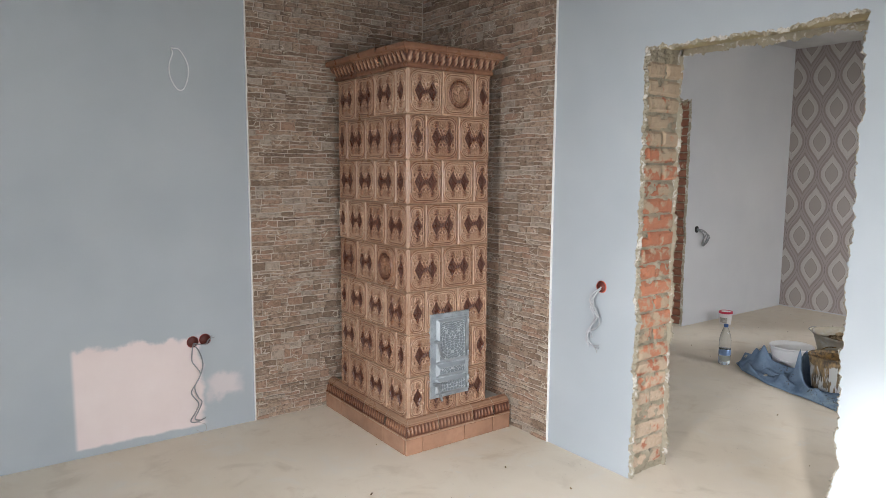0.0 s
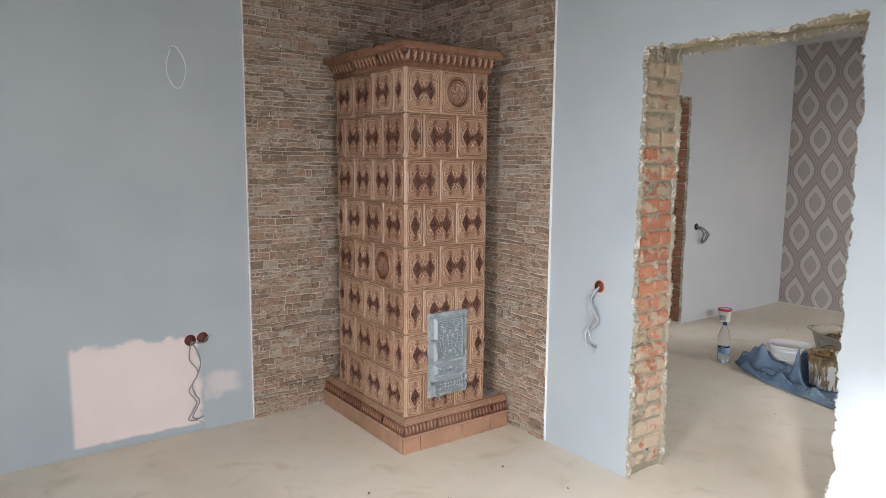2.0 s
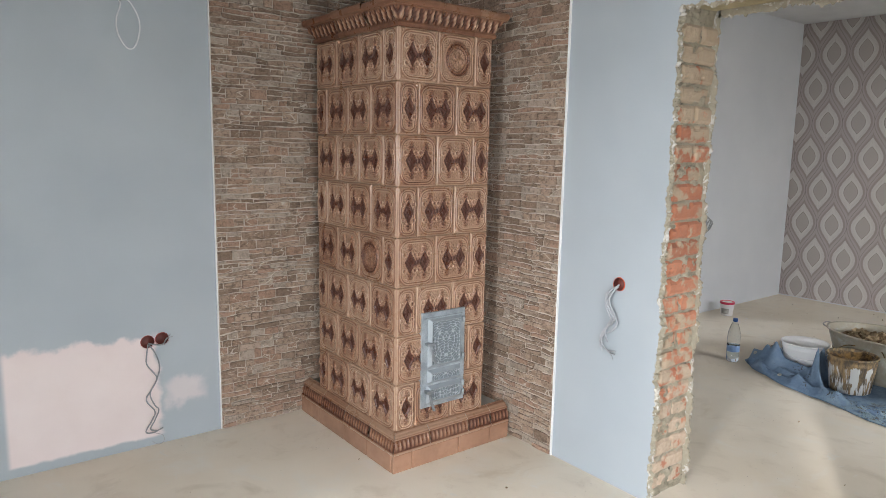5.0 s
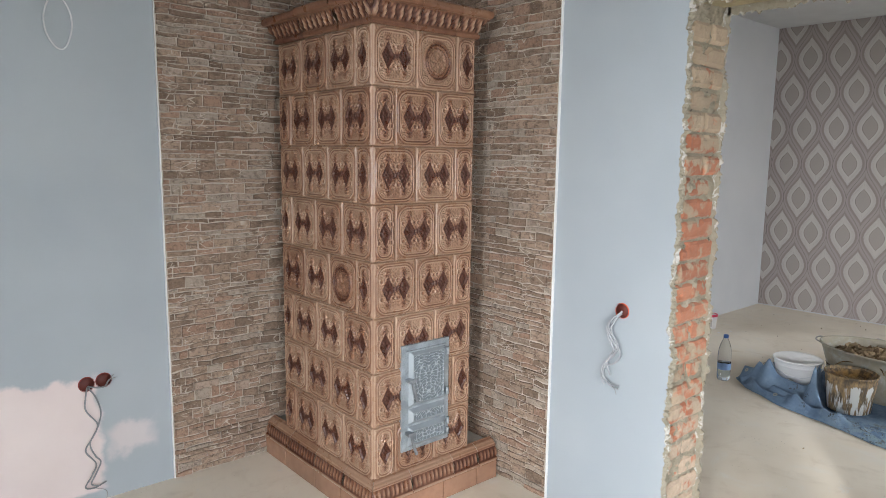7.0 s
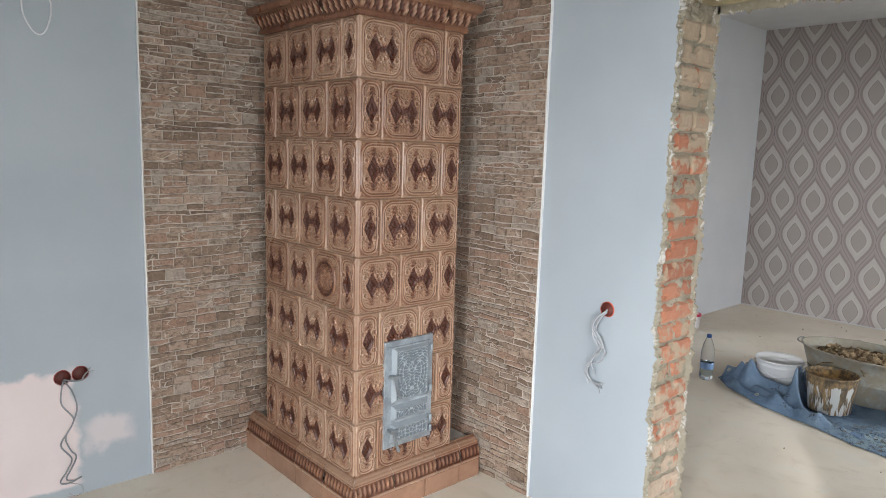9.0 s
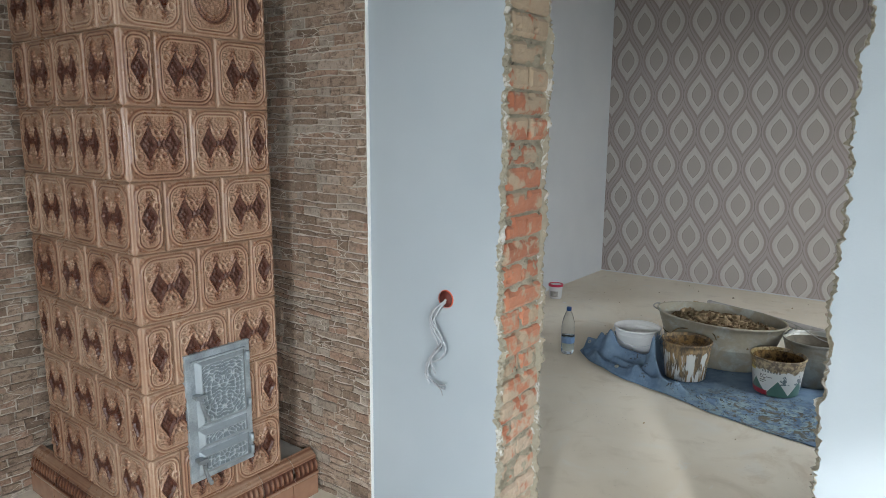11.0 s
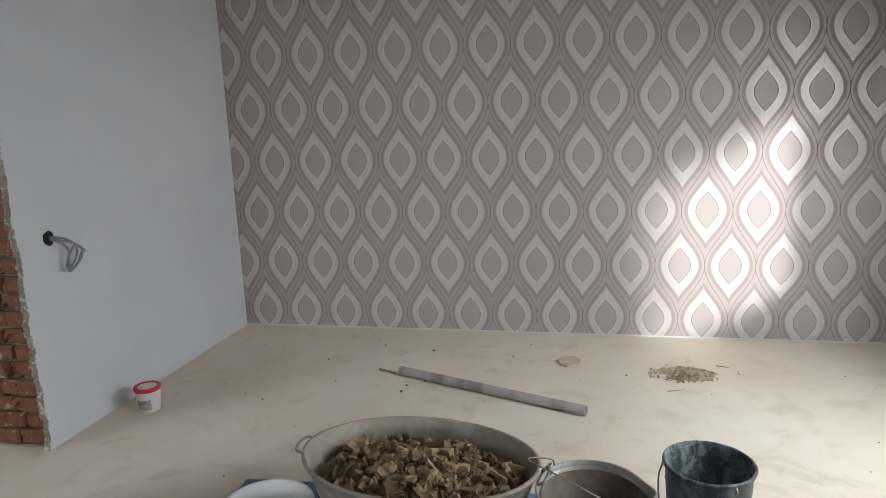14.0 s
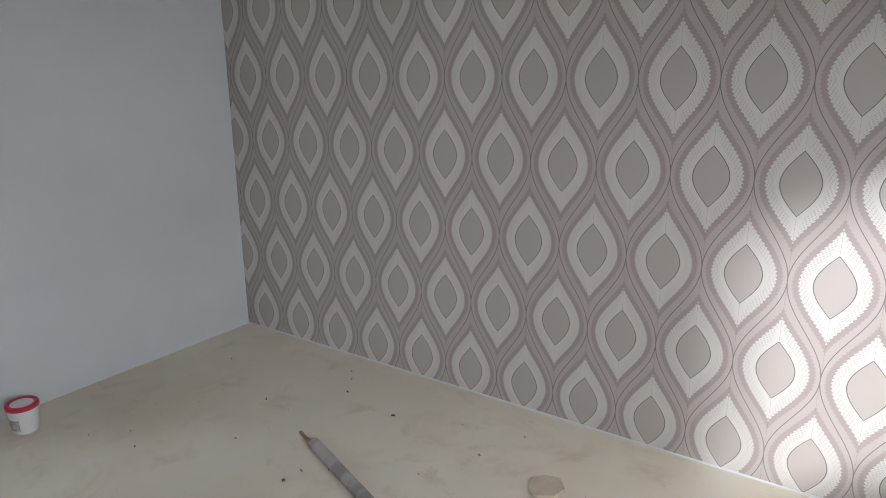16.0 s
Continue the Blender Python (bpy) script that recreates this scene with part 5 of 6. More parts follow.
zinc_pail = thing("zinc_pail", pose(4.835, 1.385, 0.010, 0, 0, 12), "galvanised zinc pail with dented rim and wire bail", "bucket")
bm = lathe(vessel(0.095, 0.155, 0.255, 0.002, 0.004, (0.165, 0.178)), 56, 1, 1, 0.02, 8.0)
for v in bm.verts:
    a = math.atan2(v.co.y, v.co.x)
    pull = math.exp(-((abs(a + 1.75)) / 0.22) ** 2) * max(0.0, v.co.z - 0.18) / 0.075
    v.co.x *= 1 + 0.12 * pull
    v.co.y *= 1 + 0.12 * pull
part("shell", bm, PAIL_ZINC, zinc_pail, "", True)
part("handle", tube([(-0.09, -0.125, 0.258), (-0.115, -0.02, 0.285), (-0.075, 0.085, 0.330), (0.03, 0.175, 0.335), (0.105, 0.10, 0.292), (0.12, 0.085, 0.262)], 0.0022), WIRE_STEEL, zinc_pail, "crooked wire bail", True)
for a in ((-0.09, -0.128), (0.118, 0.098)):
    part("ear", tube([(a[0] * 0.98, a[1] * 0.98, 0.235), (a[0] * 1.06, a[1] * 1.06, 0.255), (a[0] * 0.98, a[1] * 0.98, 0.272)], 0.0035), WIRE_STEEL, zinc_pail, "twisted wire ear", True)
part("residue", lathe([(0.0, 0.03), (0.085, 0.034), (0.104, 0.06), (0.128, 0.16), (0.144, 0.232)], 36, 1, 1, 0.01, 4.0), DREGS, zinc_pail, "brown dregs", True)

dark_pail = thing("dark_pail", pose(5.015, 1.045, 0.012), "dark blue-grey pail splashed with lime, standing empty", "bucket")
part("shell", lathe(vessel(0.108, 0.126, 0.262, 0.0025, 0.007, (), 0.008), 48, 1, 1, 0.008, 6.0), DARK_PAIL, dark_pail, "", True)
part("handle", tube([(0.02, 0.129, 0.240), (-0.035, 0.146, 0.215), (-0.085, 0.140, 0.150), (-0.125, 0.085, 0.128), (-0.136, 0.045, 0.122)], 0.0028), WIRE_STEEL, dark_pail, "thin wire bail hanging down", True)
part("grip", tube([(-0.108, 0.118, 0.140), (-0.128, 0.078, 0.127), (-0.138, 0.035, 0.121)], 0.0085, 10), WIRE_WHITE, dark_pail, "white plastic grip", True)
part("ear", tube([(-0.124, -0.05, 0.236), (-0.130, -0.053, 0.246), (-0.124, -0.05, 0.254)], 0.004), WIRE_STEEL, dark_pail, "small wire ear", True)

# ---- water bottle and lidded pot ----
bottle = thing("water_bottle", pose(4.480, 2.685, 0.0), "clear plastic water bottle, half full, with blue cap and label", "bottle")
body = [(0.0, 0.006), (0.024, 0.002), (0.034, 0.0), (0.040, 0.010), (0.041, 0.05), (0.0395, 0.055), (0.041, 0.060), (0.041, 0.090), (0.0395, 0.095), (0.041, 0.100), (0.041, 0.175), (0.038, 0.200), (0.030, 0.232), (0.020, 0.258), (0.0145, 0.272), (0.0140, 0.284)]
part("body", lathe(body, 32), PET, bottle, "clear ribbed plastic", True)
part("water", lathe([(0.0, 0.008), (0.033, 0.004), (0.0385, 0.012), (0.0392, 0.05), (0.0392, 0.118), (0.0, 0.118)], 32), WATER, bottle, "still water", True)
part("label_band", lathe([(0.0414, 0.072), (0.0418, 0.073), (0.0418, 0.112), (0.0414, 0.113)], 32), LABEL_BLUE, bottle, "blue printed label band", True)
part("cap", lathe([(0.0, 0.296), (0.0135, 0.296), (0.0155, 0.293), (0.0155, 0.276), (0.0145, 0.274)], 24), CAP_BLUE, bottle, "blue screw cap", True)

pot = thing("lidded_pot", pose(5.665, 3.400, 0.0, 0, 0, 15), "small white plastic pot with a raspberry-red lid on the floor", "pot")
part("body", lathe([(0.0, 0.0), (0.046, 0.0), (0.048, 0.004), (0.056, 0.100), (0.056, 0.105), (0.0, 0.105)], 36), POT_WHITE, pot, "", True)
part("lid", lathe([(0.0, 0.117), (0.047, 0.117), (0.050, 0.121), (0.058, 0.121), (0.061, 0.117), (0.061, 0.103), (0.057, 0.101)], 36), LID_RED, pot, "raspberry-red rim lid", True)
part("lid_print", lathe([(0.0, 0.1185), (0.038, 0.1185), (0.042, 0.1178)], 30), PAPER_WHITE, pot, "pale print on the lid", True)
bm = bmesh.new()
row = [[bm.verts.new((-r * math.cos(a) * 1.0, -r * math.sin(a), z)) for r, z in ((0.0496, 0.018), (0.0545, 0.066))] for a in [(-0.75 + 1.3 * k / 10) for k in range(11)]]
for a, b in zip(row, row[1:]):
    bm.faces.new((a[0], b[0], b[1], a[1]))
part("label_patch", bm, LABEL_GREY, pot, "grey printed label")

# ---- broom, lath, firebrick, scraps ----
lath = thing("wooden_lath", pose(4.515, 1.213, 0.012, 0, 0, 190.6), "narrow raw wooden lath lying on the tarpaulin", "wood")
part("board", boxes(((-0.31, -0.024, 0.0), (0.31, 0.024, 0.022)), bevel=0.002), WOOD, lath)
broom = thing("whisk_broom", pose(4.535, 1.135, 0.055), "yellow straw whisk broom lying across a lath", "broom")
rng = random.Random(8)
bm = bmesh.new()
for k in range(1300):
    u = rng.random()
    tip = (Vector((0.30, 0.150, 0.02)).lerp(Vector((0.02, -0.125, 0.0)), u) + Vector((0.05, -0.02, 0.0)) * math.sin(math.pi * u)) * rng.choice((1.0, 1.0, 0.95, 0.85, 0.7)) + Vector((rng.uniform(-0.02, 0.02), rng.uniform(-0.02, 0.02), rng.uniform(-0.022, 0.022)))
    root = Vector((-0.01 + rng.uniform(-0.012, 0.012), rng.uniform(-0.016, 0.016), rng.uniform(-0.012, 0.012)))
    mid = root.lerp(tip, 0.5) + Vector((0.012, 0.0, 0.012 * (0.5 - abs(u - 0.5)) + rng.uniform(0, 0.012)))
    tube([root, mid, tip], rng.uniform(0.0016, 0.0028), 4, 2, bm, 0.5)
part("bristles", bm, STRAW, broom, "splayed yellow straw")
part("handle", tube([(0.035, 0.012, 0.008), (-0.02, 0.0, 0.002), (-0.13, -0.003, -0.012), (-0.25, -0.004, -0.018), (-0.355, -0.008, -0.024)], 0.025, 14, 8, None, 0.55), STRAW, broom, "straw handle bound tight", True)
for k in range(9):
    x = -0.02 - 0.036 * k
    r = 0.0255 - 0.0110 * k / 8
    part("binding", tube([(x + 0.004, r * math.cos(a), -0.002 - 0.022 * (k / 8) + r * math.sin(a)) for a in (j * math.pi / 6 for j in range(13))], 0.0016, 5, 2), WOOD, broom, "twine binding", True)

firebrick = thing("firebrick", pose(4.435, 0.932, 0.010, 0, 0, 1), "sand-coloured fireclay brick lying on the tarpaulin", "brick")
bm = boxes(((-0.112, -0.056, 0.0), (0.112, 0.056, 0.064)))
bmesh.ops.subdivide_edges(bm, edges=bm.edges, cuts=5, use_grid_fill=True)
for v in bm.verts:
    v.co += Vector((noise.noise(v.co * 30), noise.noise(v.co * 30 + Vector((5, 0, 0))), min(0, noise.noise(v.co * 40)) if v.co.z > 0.01 else 0)) * 0.003
part("body", bm, FIRECLAY, firebrick)

for (x, y), ang, l in (((4.36, 1.075), 35, 0.13), ((4.40, 1.035), 20, 0.15), ((4.48, 1.060), 48, 0.09)):
    st = thing("stick", pose(x, y, 0.018, 0, 0, ang), "short dark splintered stick on the tarpaulin", "stick", "sticks by the broom")
    part("wood", tube([(-l / 2, 0, 0), (0, 0.004, 0.002), (l / 2, 0, 0)], 0.006, 6, 4, None, 0.6), WOOD, st)
scrap = thing("paper_scrap", pose(4.24, 1.065, 0.016, 0, 0, 30), "torn scrap of white paper on the tarpaulin", "paper")
bm = bmesh.new()
g = [[bm.verts.new((0.014 * i + 0.004 * noise.noise(Vector((i, j, 0))), 0.012 * j + 0.006 * math.sin(i), 0.006 * noise.noise(Vector((i * 0.7, j * 0.9, 4))) + 0.004)) for j in range(5)] for i in range(9)]
for i in range(8):
    for j in range(4):
        bm.faces.new((g[i][j], g[i + 1][j], g[i + 1][j + 1], g[i][j + 1]))
bmesh.ops.solidify(bm, geom=bm.faces[:], thickness=0.0008)
part("sheet", bm, PAPER_WHITE, scrap, "", True)

A, B = Vector((6.215, 2.330, 0.0235)), Vector((5.855, 1.398, 0.0235))
pole = thing("cardboard_tube", Matrix.Translation((A + B) / 2) @ (B - A).to_track_quat("Z", "Y").to_matrix().to_4x4(), "long grey cardboard tube lying on the floor", "tube")
half = (B - A).length / 2
part("wall", lathe([(0.0185, -half), (0.023, -half), (0.023, half), (0.0185, half), (0.0185, -half)], 24, 1, 1, 0.01), TUBE_PAPER, pole)
stick = thing("stick", pose(6.245, 2.405, 0.004, 0, 0, 68), "thin dark splinter beside the cardboard tube", "stick")
part("wood", boxes(((-0.06, -0.006, -0.004), (0.06, 0.006, 0.004)), bevel=0.001), WOOD, stick)

shard = thing("tile_shard", pose(6.475, 1.480, 0.001, 0, 0, 20), "flat pinkish tile shard with broken corners on the floor", "shard")
bm = skin([Vector(p) for p in ((-0.06, 0.035), (-0.045, -0.03), (0.005, -0.062), (0.062, -0.040), (0.068, 0.015), (0.03, 0.062), (-0.03, 0.058))], lambda u, w, d: (u, w, 0.014 - d), 0.014)
part("plate", bm, CHIP_FACE, shard)

rng = random.Random(77)
bm = bmesh.new()
for k in range(150):
    a, rr = rng.uniform(0, 6.283), rng.random() ** 0.7
    x, y = 6.37 + 0.10 * rr * math.cos(a), 0.93 + 0.17 * rr * math.sin(a)
    chip(bm, rng, (x, y, 0.004 + 0.006 * (1 - rr)), rng.uniform(0.004, 0.018), 0.5)
debris = link("swept_debris", bm, CRUMBS)
tagged(debris, "small swept heap of sand and mortar crumbs", "debris", kind="stuff")
bm = bmesh.new()
rings = [[bm.verts.new((6.39 + 0.095 * r * math.cos(a) * (1 + 0.25 * noise.noise(Vector((math.cos(a) * 2, math.sin(a) * 2, 3)))), 0.90 + 0.13 * r * math.sin(a) * (1 + 0.25 * noise.noise(Vector((math.cos(a) * 2, math.sin(a) * 2, 7)))), 0.0005 + 0.004 * (1 - r) + 0.002 * noise.noise(Vector((r * 5, a, 0))) * (1 - r))) for a in (k * math.pi / 18 for k in range(36))] for r in (1.0, 0.85, 0.65, 0.45, 0.25, 0.08)]
for lo, hi in zip(rings, rings[1:]):
    for k in range(36):
        bm.faces.new((lo[k], lo[(k + 1) % 36], hi[(k + 1) % 36], hi[k]))
bm.faces.new(rings[-1])
part("sand", bm, SAND, debris, "brown sand", True)
for (x, y), ang, l in (((6.17, 0.985), -72, 0.085), ((6.50, 0.72), 250, 0.06), ((6.42, 0.66), 10, 0.03)):
    s = thing("splinter", pose(x, y, 0.003, 0, 0, ang), "thin dark wood splinter on the floor", "splinter", "splinters by the debris")
    part("wood", tube([(-l / 2, 0, 0), (0, 0.002, 0), (l / 2, 0, 0.001)], 0.003, 5, 3, None, 0.4), WOOD, s)
bm = bmesh.new()
for k in range(170):
    x, y = rng.uniform(0.2, 6.8), rng.uniform(-0.2, 3.4)
    if 1.7 < x < 2.75 and (y > 2.6 or abs(x - 2.57) < 0.2):
        continue
    if 4.0 < x < 5.3 and 0.8 < y < 2.7:
        continue
    chip(bm, rng, (x, y, 0.002), rng.choice((0.004, 0.006, 0.009, 0.013)), 0.5)
crumbs = link("floor_crumbs", bm, RUBBLE)
tagged(crumbs, "scattered crumbs of mortar on the floor", "crumbs", kind="stuff")

for (x, y), s in (((5.575, 3.272), 0.016), ((5.69, 3.232), 0.013), ((5.61, 3.20), 0.006)):
    drip = thing("paint_drip", pose(x, y, 0.0005, 0, 0, 40), "dried drip of white paint on the floor", "paint drip", "paint drips by the pot")
    part("blob", lathe([(0.0, 0.0022), (s * 0.6, 0.0018), (s, 0.0)], 14, 1.4, 0.6, 0.3, x), POT_WHITE, drip, "", True)

# ---- cables and socket boxes in the walls ----
def socket_box(m, material, label, s=1.0):
    """A round flush box, its mouth at the wall face, looking along local -y; its hollow is a flat disc coloured as
    shade.
    """
    ob = thing("socket_box", m, label, "socket box", "flush socket boxes")
    bm = lathe([(r * s, z) for r, z in ((0.034, 0.0015), (0.0355, 0.0015), (0.036, 0.0), (0.036, -0.004), (0.0335, -0.004), (0.0325, 0.001))], 28)
    part("rim", bm, material, ob, "", True).matrix_basis = pose(0, -0.002, 0, 90, 0, 0)
    part("inside", lathe([(0.0, -0.0005), (0.0335 * s, -0.0005), (0.0335 * s, 0.0008), (0.0, 0.0008)], 28), BOX_INSIDE, ob, "flat disc coloured dark like a shaded hollow", True).matrix_basis = pose(0, -0.0005, 0, 90, 0, 0)
    return ob


def cable(name, m, lines, radius, material, label, fine=()):
    ob = thing(name, m, label, "cable")
    for k, pts in enumerate(lines):
        part("strand", tube(pts, radius, 8, 6), material, ob, "", True)
    for pts in fine:
        part("core", tube(pts, radius * 0.4, 6, 4), WIRE_STEEL, ob, "bare thin wire end", True)
    return ob


socket_box(pose(0.994, NORTH, 0.494), BOX_DARK, "dark red flush socket box in the blue-grey wall", 0.85)
socket_box(pose(1.057, NORTH, 0.499), BOX_DARK, "red flush socket box in the blue-grey wall", 0.85)
cable("hanging_cable", pose(0.994, NORTH - 0.006, 0.494), (
    [(0.0, -0.004, -0.01), (-0.012, -0.02, -0.05), (-0.012, -0.018, -0.10), (0.026, -0.02, -0.165), (0.004, -0.018, -0.215), (-0.022, -0.016, -0.265), (0.012, -0.018, -0.325), (-0.004, -0.016, -0.37), (-0.03, -0.014, -0.415), (0.0, -0.018, -0.425), (0.045, -0.02, -0.410)],
    [(0.004, -0.004, -0.012), (0.026, -0.024, -0.055), (0.040, -0.022, -0.120), (0.020, -0.024, -0.185), (-0.006, -0.022, -0.235), (0.010, -0.022, -0.290), (0.028, -0.022, -0.320), (0.010, -0.02, -0.365), (-0.010, -0.02, -0.405), (0.020, -0.026, -0.418)],
    [(0.002, -0.003, -0.006), (0.030, -0.022, -0.012), (0.058, -0.026, -0.012), (0.072, -0.020, 0.004), (0.080, -0.02, 0.012)]),
    0.0031, WIRE_GREY, "pair of grey cables hanging in waves from a wall box",
    ([(0.0, -0.018, -0.425), (0.04, -0.02, -0.445), (0.045, -0.02, -0.475), (0.02, -0.02, -0.485), (-0.005, -0.02, -0.465)], [(0.080, -0.02, 0.012), (0.095, -0.02, 0.03)], [(0.080, -0.02, 0.012), (0.105, -0.02, 0.016)]))
socket_box(pose(EAST, 2.098, 0.857, 0, 0, -90), BOX_RED, "orange-red flush socket box beside the opening", 0.8)
cable("hanging_cable", pose(EAST - 0.006, 2.098, 0.857, 0, 0, -90), (
    [(0.004, -0.004, -0.004), (-0.028, -0.026, -0.035), (-0.036, -0.030, -0.07), (-0.008, -0.028, -0.115), (0.006, -0.026, -0.14), (-0.03, -0.024, -0.18), (-0.052, -0.022, -0.235), (-0.04, -0.022, -0.265), (-0.01, -0.026, -0.275), (0.025, -0.03, -0.268)],
    [(0.008, -0.004, 0.0), (-0.018, -0.03, -0.03), (-0.028, -0.034, -0.065), (0.004, -0.03, -0.105), (0.012, -0.03, -0.135), (-0.016, -0.028, -0.17), (-0.034, -0.026, -0.20), (-0.018, -0.026, -0.24)],
    [(0.006, -0.004, -0.008), (-0.022, -0.022, -0.045), (-0.020, -0.022, -0.085), (0.0, -0.022, -0.125), (-0.024, -0.02, -0.165), (-0.040, -0.02, -0.20), (-0.058, -0.02, -0.225), (-0.050, -0.02, -0.262)],
    [(0.002, -0.004, -0.006), (-0.034, -0.02, -0.04), (-0.044, -0.02, -0.075), (-0.022, -0.02, -0.10), (0.018, -0.02, -0.150), (-0.002, -0.02, -0.19), (-0.044, -0.018, -0.215), (-0.064, -0.018, -0.25), (-0.046, -0.018, -0.285)],
    [(0.006, -0.004, 0.002), (-0.012, -0.03, -0.045), (-0.036, -0.026, -0.09), (-0.014, -0.026, -0.13), (-0.004, -0.024, -0.16), (-0.038, -0.022, -0.19), (-0.060, -0.02, -0.24), (-0.020, -0.02, -0.28), (0.018, -0.024, -0.285)]),
    0.0030, WIRE_PALE, "bundle of pale grey cables hanging from a wall box",
    ([(-0.01, -0.026, -0.275), (0.01, -0.03, -0.29), (0.015, -0.03, -0.305)],))
cable("wire_loop", pose(0.945, NORTH, 1.976), ([(0.0, 0.0, 0.0), (0.004, -0.03, -0.005), (0.03, -0.045, -0.012), (0.062, -0.05, -0.07), (0.066, -0.05, -0.13), (0.045, -0.045, -0.195), (0.015, -0.04, -0.20), (-0.015, -0.04, -0.15), (-0.020, -0.04, -0.09), (0.0, -0.03, -0.03), (0.002, 0.0, -0.004)],), 0.0030, WIRE_WHITE, "loop of thin white wire hanging from the wall")

hole = thing("cable_hole", pose(5.405, NORTH, 0.868), "dark bored hole in the white wall with cables", "hole")
# nearly flat disc on the wall; its black paints the shade inside the hole
part("mouth", lathe([(0.0, 0.0), (0.028, 0.0), (0.031, -0.002), (0.027, -0.003), (0.0, -0.001)], 24, 1, 1, 0.2, 3.0), BLACK_HOLE, hole, "", True).matrix_basis = pose(0, -0.0025, 0, 90, 0, 0)
cable("coiled_cable", pose(5.405, NORTH - 0.004, 0.868), (
    [(0.0, 0.0, 0.0), (0.025, -0.03, -0.015), (0.07, -0.05, -0.035), (0.115, -0.05, -0.070), (0.10, -0.045, -0.115), (0.045, -0.045, -0.140), (0.040, -0.045, -0.09), (0.075, -0.05, -0.045), (0.110, -0.055, -0.06)],
    [(0.0, 0.0, -0.004), (0.03, -0.035, -0.030), (0.05, -0.04, -0.07), (0.035, -0.035, -0.125), (0.05, -0.035, -0.150), (0.09, -0.04, -0.125), (0.125, -0.045, -0.075), (0.135, -0.045, -0.085)],
    [(0.0, 0.0, 0.004), (0.04, -0.04, -0.01), (0.085, -0.05, -0.05), (0.08, -0.045, -0.10), (0.05, -0.04, -0.135)]),
    0.0050, WIRE_GREY, "coil of dirty grey cable stuffed out of the wall")
hole = thing("cable_hole", pose(6.77, HALL_N, 0.88), "small dark hole in the hall wall", "hole")
# again a thin disc, black to paint the depth's shade
part("mouth", lathe([(0.0, 0.0), (0.030, 0.0), (0.033, -0.002), (0.0, -0.001)], 24), BLACK_HOLE, hole, "", True).matrix_basis = pose(0, -0.0025, 0, 90, 0, 0)
cable("hanging_cable", pose(6.77, HALL_N - 0.004, 0.88), ([(0.0, 0.0, 0.0), (-0.03, -0.03, -0.05), (-0.06, -0.03, -0.10), (-0.03, -0.03, -0.16), (0.03, -0.03, -0.20)], [(0.0, 0.0, 0.0), (-0.05, -0.03, -0.06), (-0.04, -0.03, -0.13), (0.06, -0.03, -0.15)]), 0.004, WIRE_GREY, "thin cables hanging from the hall wall")

clip = thing("plaster_crumb", pose(SX0 - 0.02, 3.295, 1.975, 0, 0, 20), "small pale crumb of mortar lying on the stove cornice", "crumb")
bm = bmesh.new()
for k in range(5):
    chip(bm, rng, (rng.uniform(-0.008, 0.012), rng.uniform(-0.018, 0.018), 0.006), rng.uniform(0.012, 0.022), 0.6)
part("lumps", bm, PLASTER_EDGE, clip)

# ---- single bricks and cladding stones ----
def rough_brick(rng, l, d, h):
    """A broken brick face-on along y: corners and edges knocked about."""
    bm = bmesh.new()
    seed = rng.uniform(0, 50)
    nx, nz = 14, 6
    g = [[None] * (nz + 1) for _ in range(nx + 1)]
    back = [[None] * (nz + 1) for _ in range(nx + 1)]
    for i in range(nx + 1):
        for k in range(nz + 1):
            edge = i in (0, nx) or k in (0, nz)
            x, z = -l / 2 + l * i / nx, -h / 2 + h * k / nz
            jig = rng.uniform(-0.003, 0.003)
            lump = 0.003 * noise.noise(Vector((x * 22, z * 30, seed))) + 0.002 * noise.noise(Vector((x * 60, z * 60, seed + 3)))
            gap = min(l / 2 - abs(x), h / 2 - abs(z))
            g[i][k] = bm.verts.new((x + jig * (1.0 if edge else 0), lump + rng.uniform(-0.001, 0.001) + 0.008 * max(0.0, 1 - gap / 0.008) + (0.014 if noise.noise(Vector((x * 14, z * 18, seed + 9))) > 0.38 else 0), z + rng.uniform(-0.0015, 0.0015)))
            back[i][k] = bm.verts.new((x, d, z)) if edge else None
    for i in range(nx):
        for k in range(nz):
            bm.faces.new((g[i][k], g[i + 1][k], g[i + 1][k + 1], g[i][k + 1]))
    for i in range(nx):
        for k, flip in ((0, False), (nz, True)):
            q = (back[i][k], back[i + 1][k], g[i + 1][k], g[i][k])
            bm.faces.new(tuple(reversed(q)) if flip else q)
    for k in range(nz):
        for i, flip in ((0, True), (nx, False)):
            q = (back[i][k], back[i][k + 1], g[i][k + 1], g[i][k])
            bm.faces.new(q if not flip else tuple(reversed(q)))
    bmesh.ops.recalc_face_normals(bm, faces=bm.faces)
    mesh = bpy.data.meshes.new("brick")
    bm.to_mesh(mesh)
    bm.free()
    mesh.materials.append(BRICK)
    return mesh


rng = random.Random(11)
LONG = [rough_brick(rng, 0.226, 0.05, 0.0635) for _ in range(6)]
SHORT = [rough_brick(rng, 0.110, 0.05, 0.0635) for _ in range(6)]
CAP = [rough_brick(rng, 0.138, 0.05, 0.0625) for _ in range(5)]


def lay(parent, meshes, m):
    ob = new("brick", rng.choice(meshes))
    ob.parent = parent
    ob.matrix_basis = m
    return ob


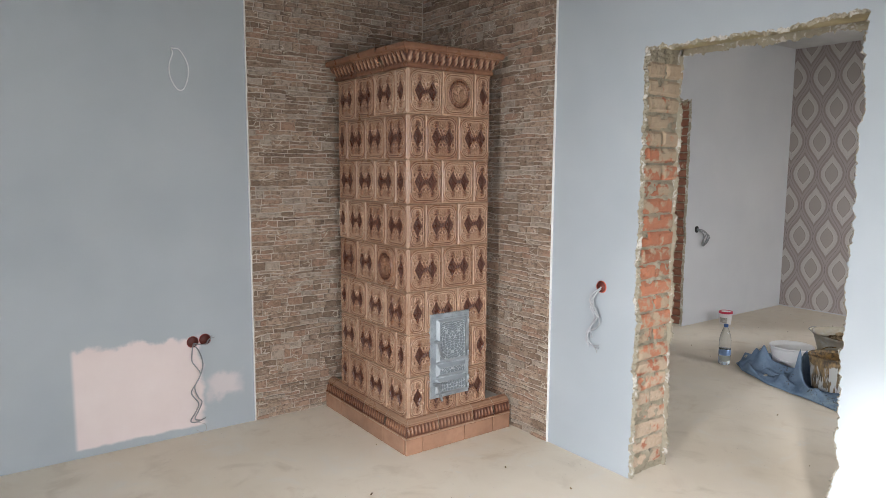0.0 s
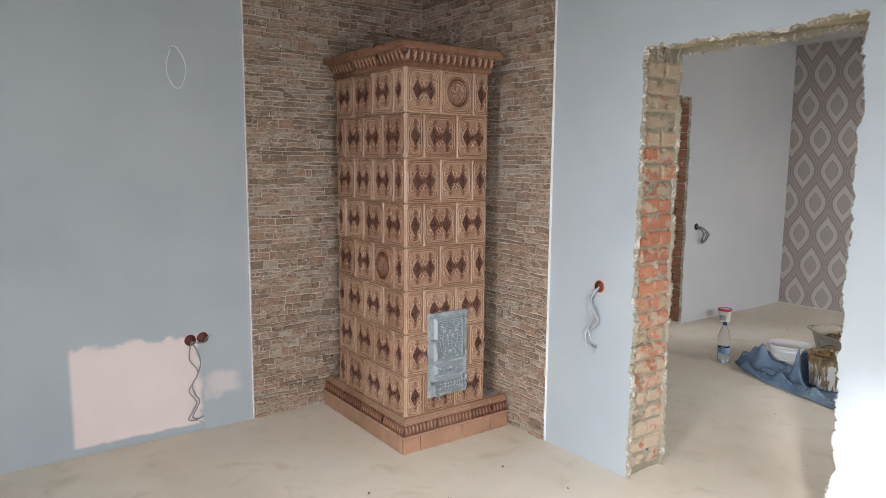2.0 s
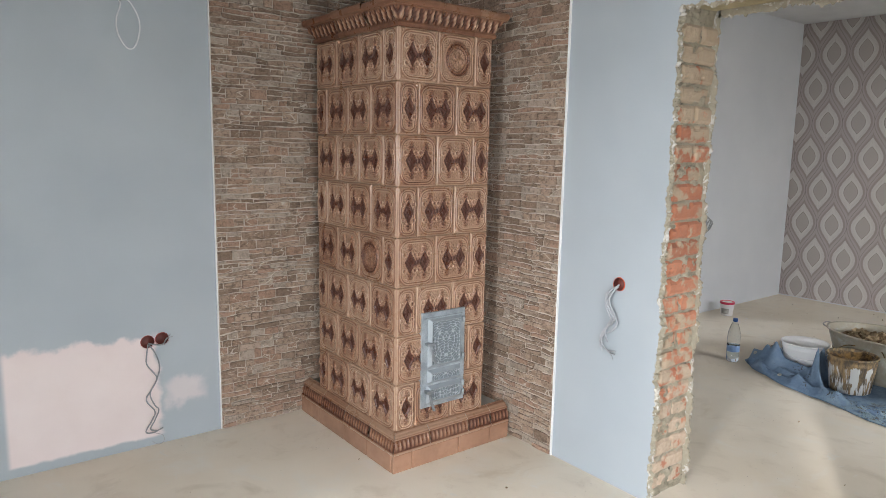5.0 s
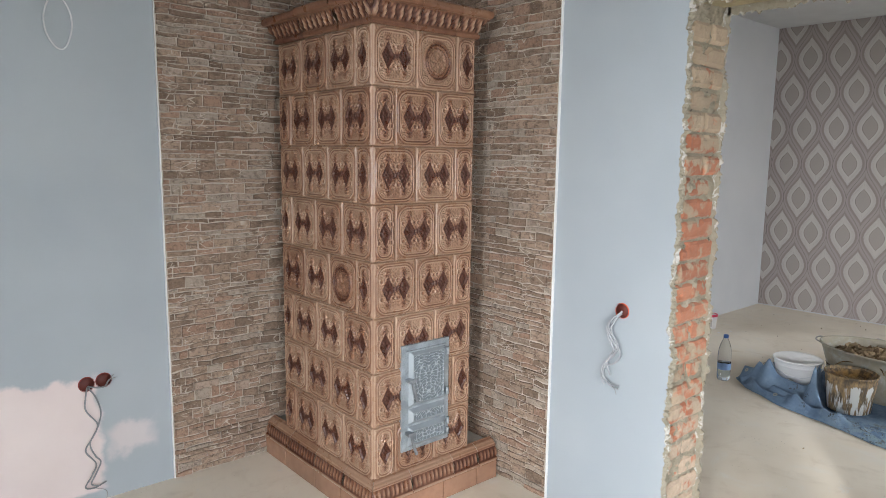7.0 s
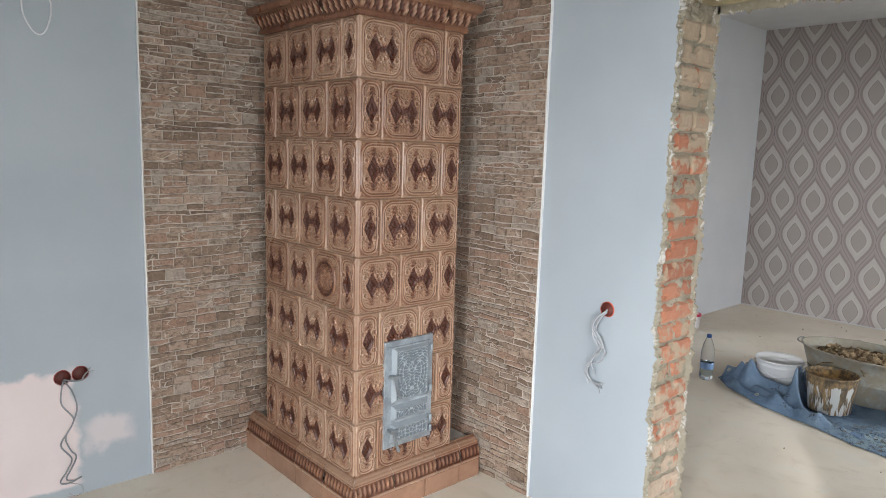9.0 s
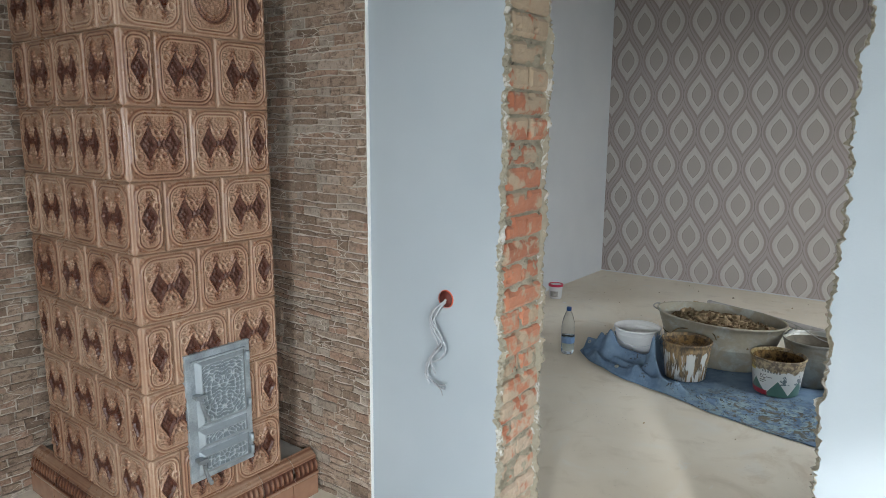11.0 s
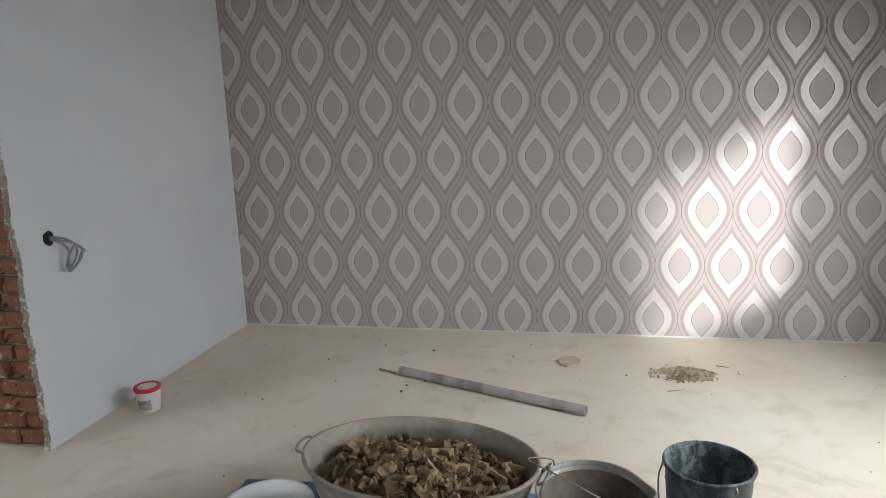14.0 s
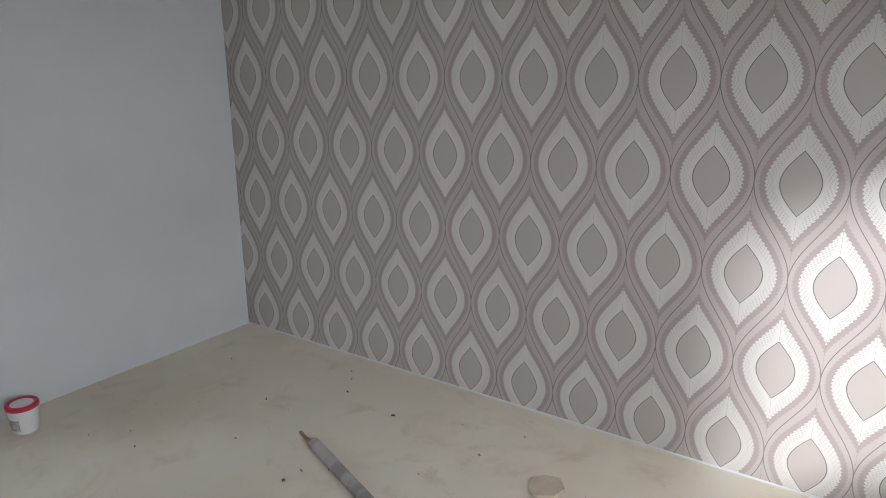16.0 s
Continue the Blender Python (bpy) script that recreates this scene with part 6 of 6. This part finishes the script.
COURSE = 0.0736
for c in range(26):
    z = 0.058 + c * COURSE
    if z + 0.03 > GATE[2]:
        break
    mid = (EAST + EAST_BACK) / 2 + 0.014
    spots = [(mid, LONG)] if c % 2 == 1 else [(mid - 0.058 + rng.uniform(-0.01, 0.01), SHORT), (mid + 0.058 + rng.uniform(-0.01, 0.01), SHORT)]
    for x, kind in spots:
        lay(wall_east, kind, pose(x + rng.uniform(-0.006, 0.006), GATE[1] + rng.uniform(-0.006, 0.012), z, rng.uniform(-2, 2), rng.uniform(-2.2, 2.2), rng.uniform(-2.5, 2.5)))
        lay(wall_east, kind, pose(x + rng.uniform(-0.006, 0.006), GATE[0] + rng.uniform(-0.012, 0.006), z, rng.uniform(-2, 2), rng.uniform(-2.2, 2.2), 180 + rng.uniform(-2.5, 2.5)))
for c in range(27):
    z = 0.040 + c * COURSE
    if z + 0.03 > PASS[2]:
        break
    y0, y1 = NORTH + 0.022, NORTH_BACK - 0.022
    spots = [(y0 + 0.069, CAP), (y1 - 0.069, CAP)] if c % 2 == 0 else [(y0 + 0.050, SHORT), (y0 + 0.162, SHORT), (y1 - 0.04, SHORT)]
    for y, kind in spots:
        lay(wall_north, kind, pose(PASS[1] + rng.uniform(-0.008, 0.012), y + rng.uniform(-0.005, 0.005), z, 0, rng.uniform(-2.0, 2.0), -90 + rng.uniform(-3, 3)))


def stone_rows(length, height, rng):
    """Ledge-stone courses of uneven height, as (u, z, l, h) of single stones."""
    z, out = 0.002, []
    while z < height - 0.008:
        h = min(rng.choice((0.018, 0.022, 0.025, 0.030, 0.036, 0.046)), height - z)
        u = -rng.uniform(0, 0.08)
        while u < length:
            l = rng.uniform(0.06, 0.17) if h < 0.027 else rng.uniform(0.035, 0.12)
            lo, hi = max(0.002, u), min(length - 0.002, u + l)
            if hi - lo > 0.008:
                if h > 0.040 and rng.random() < 0.4:
                    cut = h * rng.uniform(0.4, 0.6)
                    out += [(lo, z, hi - lo, cut), (lo, z + cut, hi - lo, h - cut)]
                else:
                    out.append((lo, z, hi - lo, h))
            u += l
        z += h
    return out


def stone_points(l, h, rng, u, z):
    """Outline at the wall and at the face of a stone of that size: eight points each, not quite square, waving with its course."""
    t = rng.uniform(0.002, 0.010)

    def wave(a, b):
        return 0.007 * noise.noise(Vector((a * 9, b * 22, 2))) + 0.004 * noise.noise(Vector((a * 31, b * 31, 5)))

    def j(s=0.0018):
        return rng.uniform(-s, s)

    g = rng.uniform(0.0012, 0.0028)
    ring = [(g, g), (l * 0.35, g), (l * 0.7, g), (l - g, g), (l - g, h - g), (l * 0.66, h - g), (l * 0.3, h - g), (g, h - g)]
    ring = [(a + j(0.0022), b + j() + wave(u + a, z + b)) for a, b in ring]
    ca, cb = l / 2, h / 2
    face = [(a + (ca - a) * min(0.3, 0.0014 / ca), b + (cb - b) * min(0.3, 0.0014 / cb)) for a, b in ring]
    return [(a, 0.001, b) for a, b in ring] + [(a, -t + j(0.0015), b) for a, b in face]


STONE_FACES = [(8, 9, 14, 15), (9, 10, 13, 14), (10, 11, 12, 13)] + [(k, (k + 1) % 8, 8 + (k + 1) % 8, 8 + k) for k in range(8)]


def clad(parent, length, height, m, near, seed):
    """Stones over a wall strip: those in the near stretch singly, the rest joined."""
    rng = random.Random(seed)
    verts, faces, single = [], [], 0
    for u, z, l, h in stone_rows(length, height, rng):
        pts = stone_points(l, h, rng, u, z)
        if single < 300 and near(u, z):
            mesh = bpy.data.meshes.new("stone")
            mesh.from_pydata(pts, [], STONE_FACES)
            mesh.materials.append(STONE)
            ob = new("stone", mesh)
            ob.parent = parent
            ob.matrix_basis = m @ Matrix.Translation((u, 0, z))
            single += 1
        else:
            k = len(verts)
            verts += [m @ Vector((p[0] + u, p[1], p[2] + z)) for p in pts]
            faces += [tuple(k + v for v in f) for f in STONE_FACES]
    mesh = bpy.data.meshes.new("stones")
    mesh.from_pydata(verts, [], faces)
    mesh.materials.append(STONE_REST)
    ob = new("stones", mesh)
    ob.parent = parent
    tagged(ob, "thin brown ledge stones in pale joints", kind="stuff")


TILE_X0, TILE_Y0 = 1.318, 2.422
part("grout", boxes(((TILE_X0, NORTH - 0.008, 0.001), (EAST - 0.008, NORTH - 0.0005, HEIGHT - 0.001))), GROUT, wall_north, "pale grout between the stones")
part("grout", boxes(((EAST - 0.008, TILE_Y0, 0.001), (EAST - 0.0005, NORTH - 0.0005, HEIGHT - 0.001))), GROUT, wall_east, "pale grout between the stones")
clad(wall_north, EAST - 0.012 - TILE_X0, HEIGHT - 0.004, pose(TILE_X0, NORTH - 0.0085, 0.001), lambda u, z: u < 0.46 and 0.2 < z < 1.9, 21)
clad(wall_east, NORTH - 0.012 - TILE_Y0, HEIGHT - 0.004, pose(EAST - 0.0085, NORTH - 0.012, 0.001, 0, 0, -90), lambda u, z: u > 0.60 and 0.2 < z < 1.6, 22)

# pale trim along the cut edge of the cladding
part("trim", boxes(((TILE_X0 - 0.005, NORTH - 0.012, 0.001), (TILE_X0 - 0.0005, NORTH - 0.0005, HEIGHT - 0.001)), bevel=0.001), WHITE_PLASTIC, wall_north, "thin white edge trim")
part("trim", boxes(((EAST - 0.012, TILE_Y0 - 0.005, 0.001), (EAST - 0.0005, TILE_Y0 - 0.0005, HEIGHT - 0.001)), bevel=0.001), WHITE_PLASTIC, wall_east, "thin white edge trim")
